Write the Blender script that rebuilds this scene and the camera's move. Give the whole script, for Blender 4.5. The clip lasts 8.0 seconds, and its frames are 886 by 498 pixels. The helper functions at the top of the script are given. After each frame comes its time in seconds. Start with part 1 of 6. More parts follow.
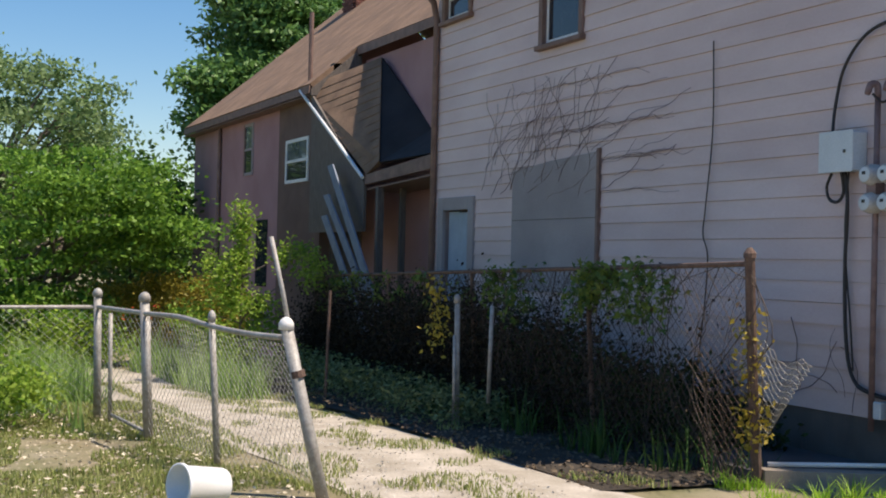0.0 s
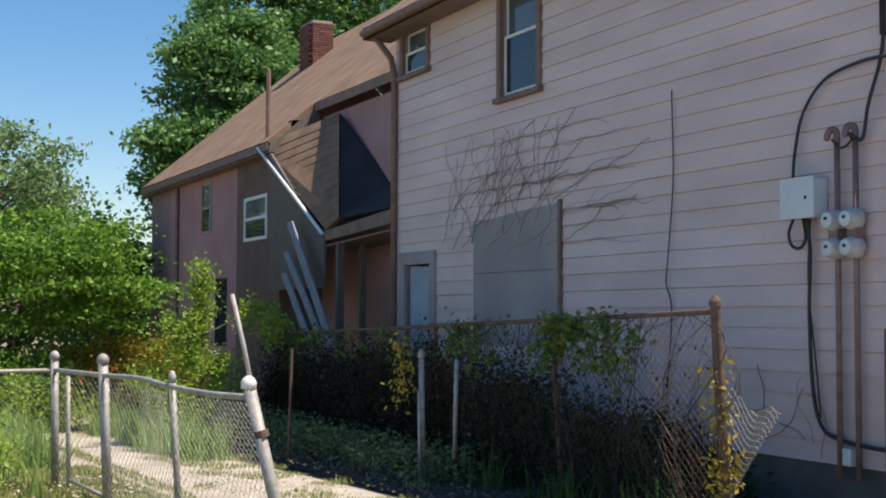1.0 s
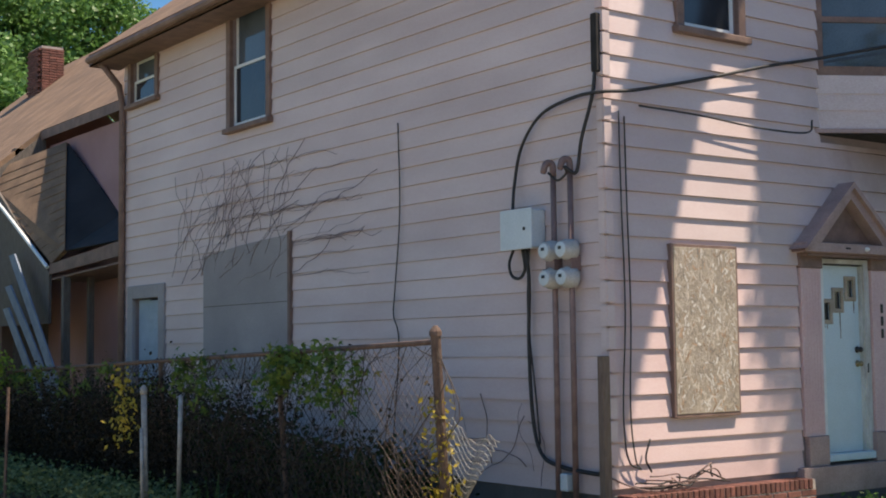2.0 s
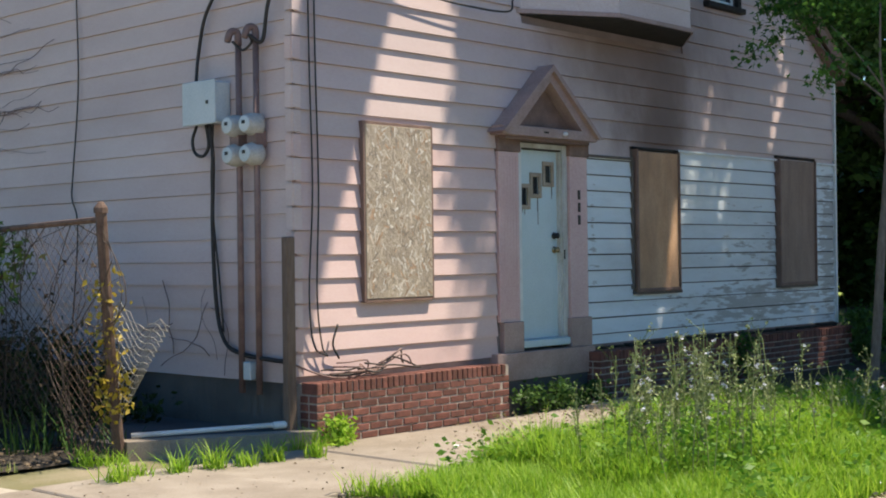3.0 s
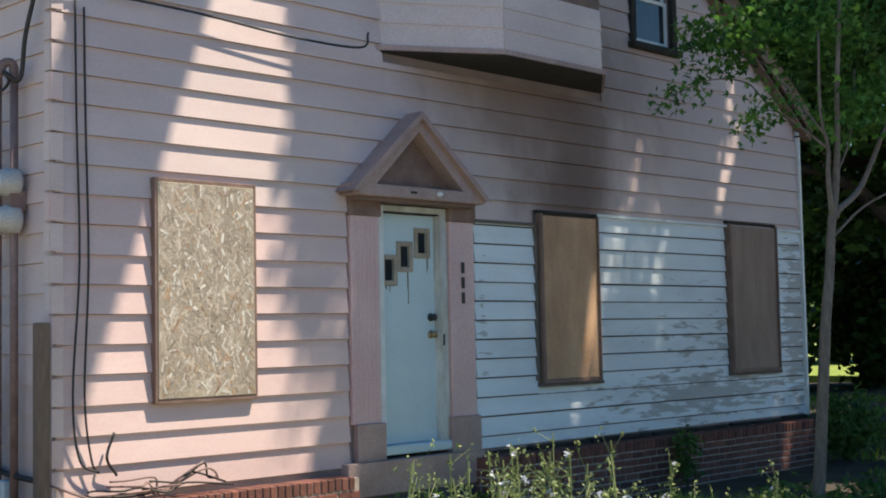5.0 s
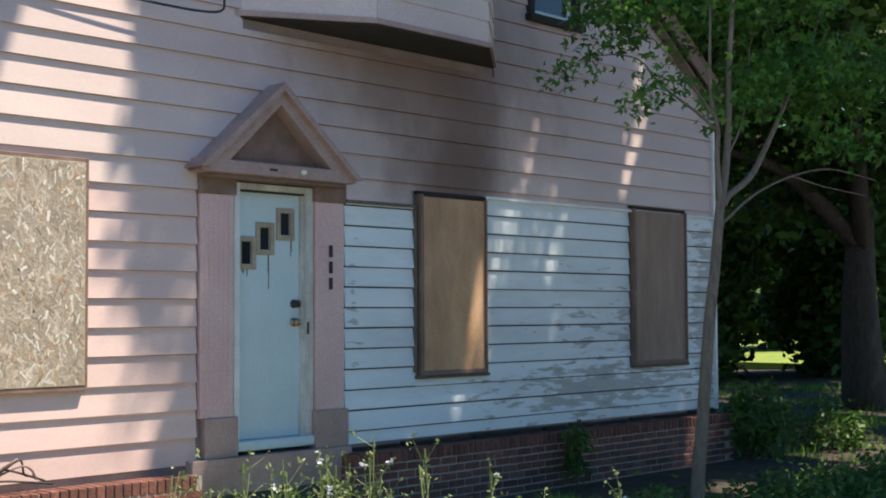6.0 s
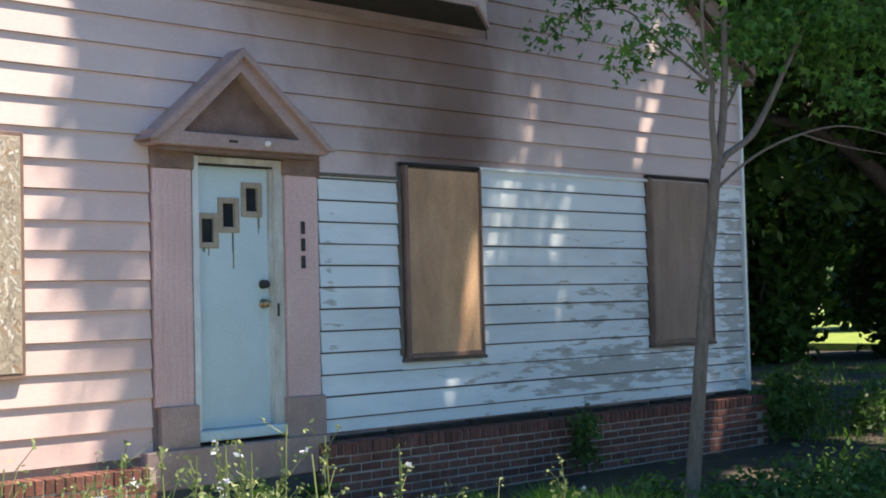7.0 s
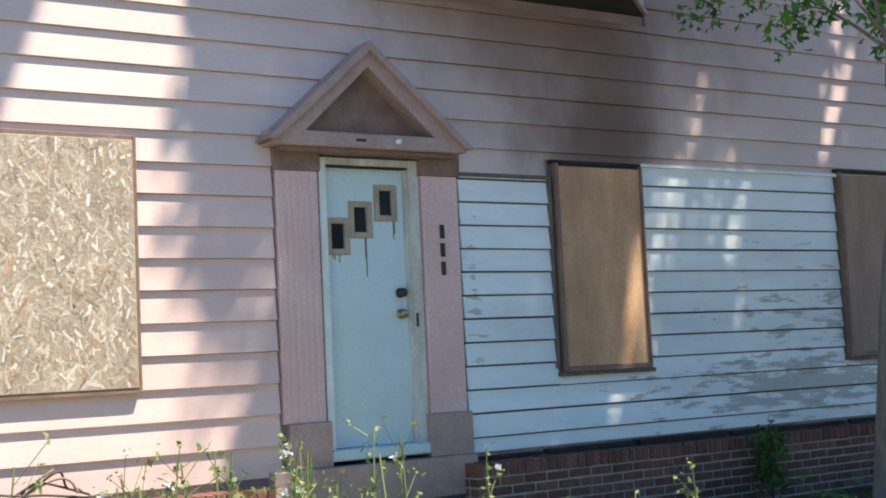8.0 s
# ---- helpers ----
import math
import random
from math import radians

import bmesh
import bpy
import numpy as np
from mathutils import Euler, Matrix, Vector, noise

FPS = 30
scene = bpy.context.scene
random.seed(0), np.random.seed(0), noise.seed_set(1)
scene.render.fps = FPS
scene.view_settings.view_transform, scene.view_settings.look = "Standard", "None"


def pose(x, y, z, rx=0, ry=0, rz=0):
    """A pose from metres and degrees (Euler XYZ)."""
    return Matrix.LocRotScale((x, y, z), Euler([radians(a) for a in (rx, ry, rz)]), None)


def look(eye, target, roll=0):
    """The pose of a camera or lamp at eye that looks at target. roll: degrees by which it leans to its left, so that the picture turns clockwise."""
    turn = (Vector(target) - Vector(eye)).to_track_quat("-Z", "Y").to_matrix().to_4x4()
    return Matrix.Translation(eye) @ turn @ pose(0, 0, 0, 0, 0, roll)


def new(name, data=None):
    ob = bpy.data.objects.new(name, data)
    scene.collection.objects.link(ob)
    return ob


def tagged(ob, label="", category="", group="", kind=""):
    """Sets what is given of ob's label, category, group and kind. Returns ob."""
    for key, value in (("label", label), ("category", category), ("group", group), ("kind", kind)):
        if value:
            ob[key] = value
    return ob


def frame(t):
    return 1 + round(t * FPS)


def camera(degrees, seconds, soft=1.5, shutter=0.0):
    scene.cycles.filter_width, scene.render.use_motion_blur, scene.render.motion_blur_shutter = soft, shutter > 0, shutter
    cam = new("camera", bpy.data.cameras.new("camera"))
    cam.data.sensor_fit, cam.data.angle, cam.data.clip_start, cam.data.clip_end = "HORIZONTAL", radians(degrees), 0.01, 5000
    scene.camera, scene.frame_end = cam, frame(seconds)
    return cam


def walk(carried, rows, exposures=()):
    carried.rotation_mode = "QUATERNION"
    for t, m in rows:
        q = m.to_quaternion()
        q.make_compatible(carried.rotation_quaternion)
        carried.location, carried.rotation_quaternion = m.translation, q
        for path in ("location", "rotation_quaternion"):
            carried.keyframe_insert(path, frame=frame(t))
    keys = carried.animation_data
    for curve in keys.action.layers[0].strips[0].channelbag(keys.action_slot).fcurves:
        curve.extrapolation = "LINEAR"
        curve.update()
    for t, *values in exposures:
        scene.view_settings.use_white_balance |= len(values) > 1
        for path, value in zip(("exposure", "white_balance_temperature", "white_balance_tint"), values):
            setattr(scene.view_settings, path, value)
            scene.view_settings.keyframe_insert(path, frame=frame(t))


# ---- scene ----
cam = camera(36.8, 8.0, 1.9)
PATH = [
    (0, (-8.686, -9.001, 1.891), (-7.878, -7.171, 1.909), 1.4),
    (0.5, (-8.684, -8.936, 1.892), (-7.844, -7.122, 1.946), 0.6),
    (1, (-8.665, -8.876, 1.878), (-7.804, -7.074, 1.98), 0.2),
    (1.5, (-8.554, -8.765, 1.881), (-7.578, -7.027, 2.034), -0.1),
    (2, (-8.404, -8.895, 1.868), (-7.222, -7.289, 2.018), -0.7),
    (2.2, (-8.253, -8.906, 1.806), (-6.992, -7.357, 1.912), -0.7),
    (3.3, (-7.208, -8.636, 1.601), (-5.714, -7.305, 1.602), -0.7),
    (3.5, (-6.916, -8.756, 1.614), (-5.433, -7.414, 1.602), -0.9),
    (4, (-6.153, -8.776, 1.793), (-4.703, -7.401, 1.697), -0.6),
    (4.5, (-5.196, -8.067, 1.727), (-3.758, -6.679, 1.796), -0.7),
    (4.7, (-4.963, -8.15, 1.639), (-3.54, -6.751, 1.773), -1.3),
    (6, (-3.502, -8.355, 1.723), (-2.042, -6.992, 1.82), -0.3),
    (6.5, (-2.897, -8.364, 1.622), (-1.463, -6.972, 1.72), -1.2),
    (7, (-2.339, -8.445, 1.626), (-0.973, -6.986, 1.708), -1.4),
    (7.5, (-1.805, -8.44, 1.489), (-0.54, -6.895, 1.598), -2.0),
    (8, (-1.364, -8.172, 1.345), (-0.263, -6.51, 1.504), -2.7),
]
walk(cam, [(t, look(eye, target, roll)) for t, eye, target, roll in PATH], [(0, 0.36, 7000, 16.5), (1.5, 0.55, 7050, 15.5), (2.2, 0.55, 7450, 14.5), (3.5, 0.7, 7150, 10), (4.7, 0.75, 7250, 10.5), (6.0, 0.87, 7250, 10.5), (6.5, 1.05, 7250, 11.5), (7.5, 1.25, 7300, 12.5), (8.0, 1.23, 7250, 12)])

# ---- world, sun ----
SUN = Vector((0.38, -0.33, 1.0)).normalized()
world = bpy.data.worlds.new("world")
scene.world = world
world.use_nodes = True
wn, wl = world.node_tree.nodes, world.node_tree.links
sky = wn.new("ShaderNodeTexSky")
sky.sky_type = "NISHITA"
sky.sun_disc = False
sky.sun_elevation = math.asin(SUN.z)
sky.sun_rotation = math.atan2(SUN.x, SUN.y)
sky.air_density, sky.dust_density, sky.ozone_density = 1.0, 0.25, 2.6
wn["Background"].inputs["Strength"].default_value = 0.108
deep = wn.new("ShaderNodeHueSaturation")
deep.inputs["Saturation"].default_value = 1.35
wl.new(sky.outputs["Color"], deep.inputs["Color"])
wl.new(deep.outputs["Color"], wn["Background"].inputs["Color"])
sun = new("sun", bpy.data.lights.new("sun", "SUN"))
sun.data.energy, sun.data.angle, sun.data.color = 5.0, radians(0.6), (1.0, 0.93, 0.81)
sun.matrix_world = look(SUN * 60, (0, 0, 0))

# ---- materials ----


def mat(name, c1, c2, scale=4.0, rough=0.8, bump=0.3, metal=0.0, fine=60.0, dirt=None, dirt_amount=0.0, island=0.0, stretch=(1, 1, 1), piece=0.0, speckle=0.35):
    """Two colours mixed by coarse noise, fine grain in the relief, dirt at a third scale, and a change from piece to piece."""
    m = bpy.data.materials.new(name)
    m.use_nodes = True
    n, l = m.node_tree.nodes, m.node_tree.links
    b = n["Principled BSDF"]
    geo = n.new("ShaderNodeNewGeometry")
    mp = n.new("ShaderNodeMapping")
    mp.inputs["Scale"].default_value = stretch
    l.new(geo.outputs["Position"], mp.inputs["Vector"])
    a = n.new("ShaderNodeTexNoise")
    a.inputs["Scale"].default_value, a.inputs["Detail"].default_value = scale, 6
    f = n.new("ShaderNodeTexNoise")
    f.inputs["Scale"].default_value, f.inputs["Detail"].default_value = fine, 4
    for t in (a, f):
        l.new(mp.outputs["Vector"], t.inputs["Vector"])
    ramp = n.new("ShaderNodeValToRGB")
    ramp.color_ramp.elements[0].position, ramp.color_ramp.elements[1].position = 0.32, 0.68
    ramp.color_ramp.elements[0].color, ramp.color_ramp.elements[1].color = (*c1, 1), (*c2, 1)
    l.new(a.outputs["Fac"], ramp.inputs["Fac"])
    col = ramp.outputs["Color"]
    grain = n.new("ShaderNodeMix")
    grain.data_type, grain.blend_type = "RGBA", "OVERLAY"
    grain.inputs["Factor"].default_value = speckle
    l.new(col, grain.inputs["A"])
    l.new(f.outputs["Fac"], grain.inputs["B"])
    col = grain.outputs["Result"]
    if dirt:
        d = n.new("ShaderNodeTexNoise")
        d.inputs["Scale"].default_value, d.inputs["Detail"].default_value, d.inputs["Roughness"].default_value = scale * 0.45, 8, 0.7
        l.new(mp.outputs["Vector"], d.inputs["Vector"])
        r = n.new("ShaderNodeMapRange")
        r.inputs["From Min"].default_value, r.inputs["From Max"].default_value = 0.45, 0.75
        r.inputs["To Max"].default_value = dirt_amount
        l.new(d.outputs["Fac"], r.inputs["Value"])
        x = n.new("ShaderNodeMix")
        x.data_type = "RGBA"
        x.inputs["B"].default_value = (*dirt, 1)
        l.new(r.outputs["Result"], x.inputs["Factor"])
        l.new(col, x.inputs["A"])
        col = x.outputs["Result"]
    if island or piece:
        hsv = n.new("ShaderNodeHueSaturation")
        rr = n.new("ShaderNodeMapRange")
        amount = island or piece
        rr.inputs["To Min"].default_value, rr.inputs["To Max"].default_value = 1 - amount, 1 + amount
        if island:
            l.new(geo.outputs["Random Per Island"], rr.inputs["Value"])
        else:
            oi = n.new("ShaderNodeObjectInfo")
            l.new(oi.outputs["Random"], rr.inputs["Value"])
        l.new(rr.outputs["Result"], hsv.inputs["Value"])
        l.new(col, hsv.inputs["Color"])
        col = hsv.outputs["Color"]
    l.new(col, b.inputs["Base Color"])
    b.inputs["Roughness"].default_value, b.inputs["Metallic"].default_value = rough, metal
    if bump:
        bp = n.new("ShaderNodeBump")
        bp.inputs["Strength"].default_value, bp.inputs["Distance"].default_value = bump, 0.01
        l.new(f.outputs["Fac"], bp.inputs["Height"])
        l.new(bp.outputs["Normal"], b.inputs["Normal"])
    return m


def blob(m, centre, radii, colour, amount, power=1.0, noise_scale=3.0, chips=0.0):
    """Lays a stain of its own shape over a material: an uneven blot round a place in the world; chips breaks it into flakes."""
    n, l = m.node_tree.nodes, m.node_tree.links
    b = n["Principled BSDF"]
    old = b.inputs["Base Color"].links[0].from_socket
    geo = n.new("ShaderNodeNewGeometry")
    off = n.new("ShaderNodeVectorMath")
    off.operation = "SUBTRACT"
    off.inputs[1].default_value = centre
    l.new(geo.outputs["Position"], off.inputs[0])
    div = n.new("ShaderNodeVectorMath")
    div.operation = "DIVIDE"
    div.inputs[1].default_value = radii
    l.new(off.outputs[0], div.inputs[0])
    ln = n.new("ShaderNodeVectorMath")
    ln.operation = "LENGTH"
    l.new(div.outputs[0], ln.inputs[0])
    nz = n.new("ShaderNodeTexNoise")
    nz.inputs["Scale"].default_value, nz.inputs["Detail"].default_value, nz.inputs["Roughness"].default_value = noise_scale, 8, 0.65
    mp = n.new("ShaderNodeMapping")
    mp.inputs["Scale"].default_value = (0.4, 1, 2.2) if chips else (1, 1, 0.6)
    l.new(geo.outputs["Position"], mp.inputs["Vector"])
    l.new(mp.outputs["Vector"], nz.inputs["Vector"])
    sub = n.new("ShaderNodeMath")
    sub.operation = "MULTIPLY_ADD"
    sub.inputs[1].default_value = 1.1
    l.new(nz.outputs["Fac"], sub.inputs[0])
    l.new(ln.outputs["Value"], sub.inputs[2])
    r = n.new("ShaderNodeMapRange")
    if chips:
        r.inputs["From Min"].default_value, r.inputs["From Max"].default_value = 1.0 + chips, 0.95 + chips
    else:
        r.inputs["From Min"].default_value, r.inputs["From Max"].default_value = 1.72, 0.7
        r.interpolation_type = "SMOOTHSTEP"
    r.inputs["To Max"].default_value = amount
    l.new(sub.outputs[0], r.inputs["Value"])
    x = n.new("ShaderNodeMix")
    x.data_type = "RGBA"
    x.inputs["B"].default_value = (*colour, 1)
    l.new(r.outputs["Result"], x.inputs["Factor"])
    l.new(old, x.inputs["A"])
    l.new(x.outputs["Result"], b.inputs["Base Color"])
    return m


def leaf_mat(name, c1, c2, glow=0.35, sheen=0.3):
    """Leaves: each its own green, with light passing through."""
    m = bpy.data.materials.new(name)
    m.use_nodes = True
    n, l = m.node_tree.nodes, m.node_tree.links
    b = n["Principled BSDF"]
    geo = n.new("ShaderNodeNewGeometry")
    ramp = n.new("ShaderNodeValToRGB")
    ramp.color_ramp.elements[0].color, ramp.color_ramp.elements[1].color = (*c1, 1), (*c2, 1)
    l.new(geo.outputs["Random Per Island"], ramp.inputs["Fac"])
    l.new(ramp.outputs["Color"], b.inputs["Base Color"])
    b.inputs["Roughness"].default_value = 0.5
    b.inputs["Specular IOR Level"].default_value = sheen
    tr = n.new("ShaderNodeBsdfTranslucent")
    l.new(ramp.outputs["Color"], tr.inputs["Color"])
    mx = n.new("ShaderNodeMixShader")
    mx.inputs[0].default_value = glow
    l.new(b.outputs[0], mx.inputs[1])
    l.new(tr.outputs[0], mx.inputs[2])
    l.new(mx.outputs[0], n["Material Output"].inputs["Surface"])
    return m


SIDING = mat("faded_pink_siding", (0.585, 0.457, 0.445), (0.67, 0.548, 0.53), 1.2, 0.55, 0.04, dirt=(0.42, 0.36, 0.34), dirt_amount=0.35, stretch=(0.5, 0.5, 1.6), piece=0.05, speckle=0.14)
for c, r, a in (((5.1, 0, 4.1), (2.4, 9, 1.4), 0.78), ((5.75, 0, 3.4), (0.7, 9, 1.4), 0.7), ((6.6, 0, 4.3), (2.6, 9, 1.4), 0.18), ((5.5, 0, 2.95), (0.9, 9, 0.55), 0.85)):
    blob(SIDING, c, r, (0.145, 0.08, 0.06), a, noise_scale=1.1)
BAYSIDING = mat("pale_bay_siding", (0.60, 0.485, 0.465), (0.69, 0.575, 0.55), 1.6, 0.55, 0.12, dirt=(0.36, 0.30, 0.28), dirt_amount=0.5, stretch=(0.6, 0.6, 1.4))
PINK = mat("repainted_pink_siding", (0.62, 0.45, 0.432), (0.69, 0.525, 0.505), 1.5, 0.5, 0.04, dirt=(0.5, 0.36, 0.34), dirt_amount=0.25, stretch=(0.5, 0.5, 1.6), piece=0.05, speckle=0.14)
WHITE = mat("chalky_white_clapboard", (0.68, 0.765, 0.81), (0.77, 0.84, 0.875), 2.0, 0.6, 0.15, dirt=(0.42, 0.43, 0.41), dirt_amount=0.5, stretch=(0.5, 0.5, 2.0), piece=0.04, speckle=0.2)
for c, r, ch in (((7.9, 0, 0.95), (9, 99, 1.5), -0.30), ((9.9, 0, 1.7), (1.7, 99, 6.0), -0.28), ((8.0, 0, 1.5), (14, 99, 6.0), -0.46), ((4.3, 0, 1.8), (0.6, 99, 4.0), -0.4)):
    blob(WHITE, c, r, (0.31, 0.305, 0.285), 0.7, noise_scale=6.5, chips=ch)
BROWNPINK = mat("mauve_trim_paint", (0.34, 0.235, 0.22), (0.41, 0.295, 0.275), 5, 0.55, 0.15, dirt=(0.2, 0.14, 0.12), dirt_amount=0.4)
BROWNTRIM = mat("weathered_brown_trim", (0.17, 0.105, 0.085), (0.25, 0.16, 0.13), 6, 0.7, 0.25, dirt=(0.1, 0.07, 0.06), dirt_amount=0.5)
PINKTRIM = mat("pink_pilaster_paint", (0.62, 0.41, 0.41), (0.70, 0.49, 0.48), 2, 0.5, 0.1, dirt=(0.45, 0.32, 0.3), dirt_amount=0.3)
DOORBLUE = mat("pale_blue_white_door_paint", (0.50, 0.645, 0.70), (0.56, 0.695, 0.745), 1.5, 0.4, 0.06, dirt=(0.36, 0.43, 0.44), dirt_amount=0.45)
WHITEPAINT = mat("old_white_paint", (0.68, 0.72, 0.73), (0.78, 0.80, 0.80), 4, 0.5, 0.15, dirt=(0.4, 0.4, 0.38), dirt_amount=0.4)
OSB = mat("strand_board_glue", (0.31, 0.255, 0.195), (0.42, 0.355, 0.28), 7, 0.8, 0.4, dirt=(0.30, 0.24, 0.18), dirt_amount=0.4)
STRAND = mat("strand_board_flakes", (0.315, 0.262, 0.21), (0.455, 0.392, 0.325), 4, 0.75, 0.3, island=0.36)
PALEFLAKE = mat("bleached_board_flakes", (0.54, 0.50, 0.45), (0.68, 0.64, 0.59), 14, 0.6, 0.3, island=0.15)
RUSTFLAKE = mat("reddish_board_flakes", (0.30, 0.19, 0.12), (0.42, 0.29, 0.2), 14, 0.8, 0.3, island=0.3)
PLY = mat("raw_plywood", (0.54, 0.305, 0.165), (0.66, 0.41, 0.25), 1.6, 0.7, 0.2, fine=40, dirt=(0.26, 0.16, 0.105), dirt_amount=0.8, stretch=(2.2, 2.2, 0.9))
PLYDARK = mat("weathered_plywood", (0.27, 0.185, 0.145), (0.35, 0.245, 0.195), 2.2, 0.75, 0.2, fine=40, dirt=(0.13, 0.1, 0.09), dirt_amount=0.5, stretch=(3, 3, 0.7))
GREYBOARD = mat("grey_cement_board", (0.29, 0.265, 0.27), (0.36, 0.335, 0.335), 1.1, 0.85, 0.2, dirt=(0.2, 0.19, 0.19), dirt_amount=0.5)
BRICK = mat("red_brick", (0.12, 0.047, 0.037), (0.215, 0.08, 0.06), 11, 0.85, 0.5, dirt=(0.13, 0.07, 0.06), dirt_amount=0.5, piece=0.3)
MORTAR = mat("grey_mortar", (0.32, 0.27, 0.24), (0.42, 0.36, 0.32), 12, 0.95, 0.5)
CONCRETE = mat("foundation_concrete", (0.11, 0.108, 0.105), (0.18, 0.175, 0.165), 2.5, 0.9, 0.4, dirt=(0.11, 0.11, 0.1), dirt_amount=0.6)
SIDEBLUE = mat("faded_blue_side_door_paint", (0.27, 0.36, 0.46), (0.35, 0.44, 0.53), 3, 0.5, 0.1, dirt=(0.2, 0.24, 0.28), dirt_amount=0.5)
PAVE = mat("sidewalk_concrete", (0.25, 0.212, 0.172), (0.36, 0.315, 0.265), 1.8, 0.9, 0.4, fine=90, dirt=(0.15, 0.115, 0.08), dirt_amount=0.75)
ROADM = mat("worn_asphalt", (0.21, 0.205, 0.20), (0.30, 0.29, 0.28), 2.5, 0.9, 0.5, fine=120)
SHINGLE = mat("brown_asphalt_shingles", (0.185, 0.115, 0.072), (0.29, 0.185, 0.118), 2.2, 0.9, 0.6, fine=50, dirt=(0.12, 0.08, 0.06), dirt_amount=0.7, island=0.12, speckle=0.6)
STAIRSHADOW = mat("black_stair_shadow", (0.012, 0.012, 0.014), (0.03, 0.028, 0.03), 2.0, 0.85, 0.3)
WINGPINK = mat("dusty_rose_stucco", (0.33, 0.185, 0.195), (0.40, 0.245, 0.255), 1.0, 0.85, 0.3, dirt=(0.3, 0.19, 0.19), dirt_amount=0.5)
WINGBROWN = mat("bare_brown_sheathing", (0.12, 0.075, 0.06), (0.17, 0.108, 0.088), 1.6, 0.85, 0.3, dirt=(0.1, 0.07, 0.06), dirt_amount=0.5)
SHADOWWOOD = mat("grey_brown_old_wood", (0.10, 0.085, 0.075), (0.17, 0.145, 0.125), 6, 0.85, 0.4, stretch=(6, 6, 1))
GALV = mat("galvanised_steel", (0.30, 0.29, 0.27), (0.44, 0.43, 0.41), 14, 0.65, 0.3, metal=0.3, dirt=(0.22, 0.17, 0.13), dirt_amount=0.6)
WIRE = mat("dull_galvanised_wire", (0.30, 0.30, 0.29), (0.42, 0.42, 0.41), 30, 0.5, 0.0, metal=0.6)
RUST = mat("rusty_steel", (0.085, 0.05, 0.038), (0.15, 0.098, 0.075), 14, 0.85, 0.4)
METERGREY = mat("grey_enamelled_steel", (0.52, 0.60, 0.64), (0.60, 0.67, 0.70), 3, 0.4, 0.05, dirt=(0.4, 0.42, 0.42), dirt_amount=0.3)
METERCAP = mat("cast_meter_housing", (0.38, 0.38, 0.36), (0.48, 0.47, 0.45), 8, 0.5, 0.1)
CABLE = mat("black_cable_sheath", (0.018, 0.017, 0.018), (0.03, 0.028, 0.028), 8, 0.6, 0.1)
PIPE = mat("painted_brown_conduit", (0.17, 0.105, 0.095), (0.25, 0.165, 0.15), 8, 0.6, 0.15)
WHITEPIPE = mat("white_plastic_pipe", (0.72, 0.72, 0.70), (0.80, 0.80, 0.78), 6, 0.4, 0.05, dirt=(0.45, 0.42, 0.38), dirt_amount=0.3)
PLASTIC = mat("white_bucket_plastic", (0.78, 0.79, 0.80), (0.84, 0.85, 0.86), 4, 0.35, 0.03, dirt=(0.6, 0.58, 0.55), dirt_amount=0.25)
DARKGLASS = mat("dark_window_glass", (0.02, 0.024, 0.03), (0.035, 0.04, 0.05), 2, 0.06, 0.0)
# the sky's reflection is put into this paler blue pane colour
SKYGLASS = mat("sky_reflection_glass", (0.06, 0.08, 0.10), (0.10, 0.13, 0.16), 1.5, 0.04, 0.0)
INTERIOR = mat("dim_interior_plaster", (0.10, 0.09, 0.085), (0.15, 0.13, 0.12), 2, 0.9, 0.1)
CURTAIN = mat("orange_curtain_cloth", (0.38, 0.17, 0.07), (0.50, 0.26, 0.12), 6, 0.9, 0.2)
BLACK = mat("black_enamel", (0.012, 0.012, 0.012), (0.025, 0.025, 0.025), 10, 0.5, 0.0)
BRASS = mat("worn_brass", (0.30, 0.22, 0.12), (0.42, 0.33, 0.2), 20, 0.35, 0.05, metal=0.9)
# black for charred wood, and for the shade painted in the door gaps
CHARSHADE = mat("char_and_shade_black", (0.012, 0.011, 0.011), (0.03, 0.026, 0.024), 8, 0.9, 0.5)
BARK = mat("grey_brown_bark", (0.12, 0.095, 0.075), (0.20, 0.165, 0.135), 9, 0.9, 0.6, fine=30, stretch=(3, 3, 0.8))
DARKBARK = mat("dark_bark", (0.05, 0.042, 0.036), (0.085, 0.07, 0.06), 7, 0.95, 0.7, fine=25, stretch=(3, 3, 0.8))
SOIL = mat("dry_lawn_soil", (0.13, 0.135, 0.05), (0.24, 0.20, 0.12), 1.3, 0.95, 0.6, fine=70, dirt=(0.36, 0.31, 0.23), dirt_amount=0.8)
GRAVEL = mat("pale_gravel", (0.36, 0.32, 0.26), (0.52, 0.47, 0.40), 2.2, 0.95, 0.9, fine=45, dirt=(0.22, 0.19, 0.13), dirt_amount=0.75)
STONEM = mat("gravel_stones", (0.38, 0.35, 0.31), (0.58, 0.54, 0.48), 6, 0.9, 0.4, island=0.35)
VERGE = mat("verge_soil", (0.06, 0.085, 0.025), (0.10, 0.12, 0.045), 2.0, 0.95, 0.6)
GRASS = leaf_mat("fresh_grass", (0.15, 0.34, 0.022), (0.40, 0.58, 0.075), 0.5)
LEAFGARDEN = leaf_mat("garden_tree_leaves", (0.045, 0.14, 0.018), (0.24, 0.42, 0.06), 0.4)
WEED = leaf_mat("broad_weed_leaves", (0.06, 0.20, 0.02), (0.24, 0.42, 0.06), 0.4)
STALK = leaf_mat("weed_stalks", (0.12, 0.17, 0.06), (0.32, 0.36, 0.16), 0.25)
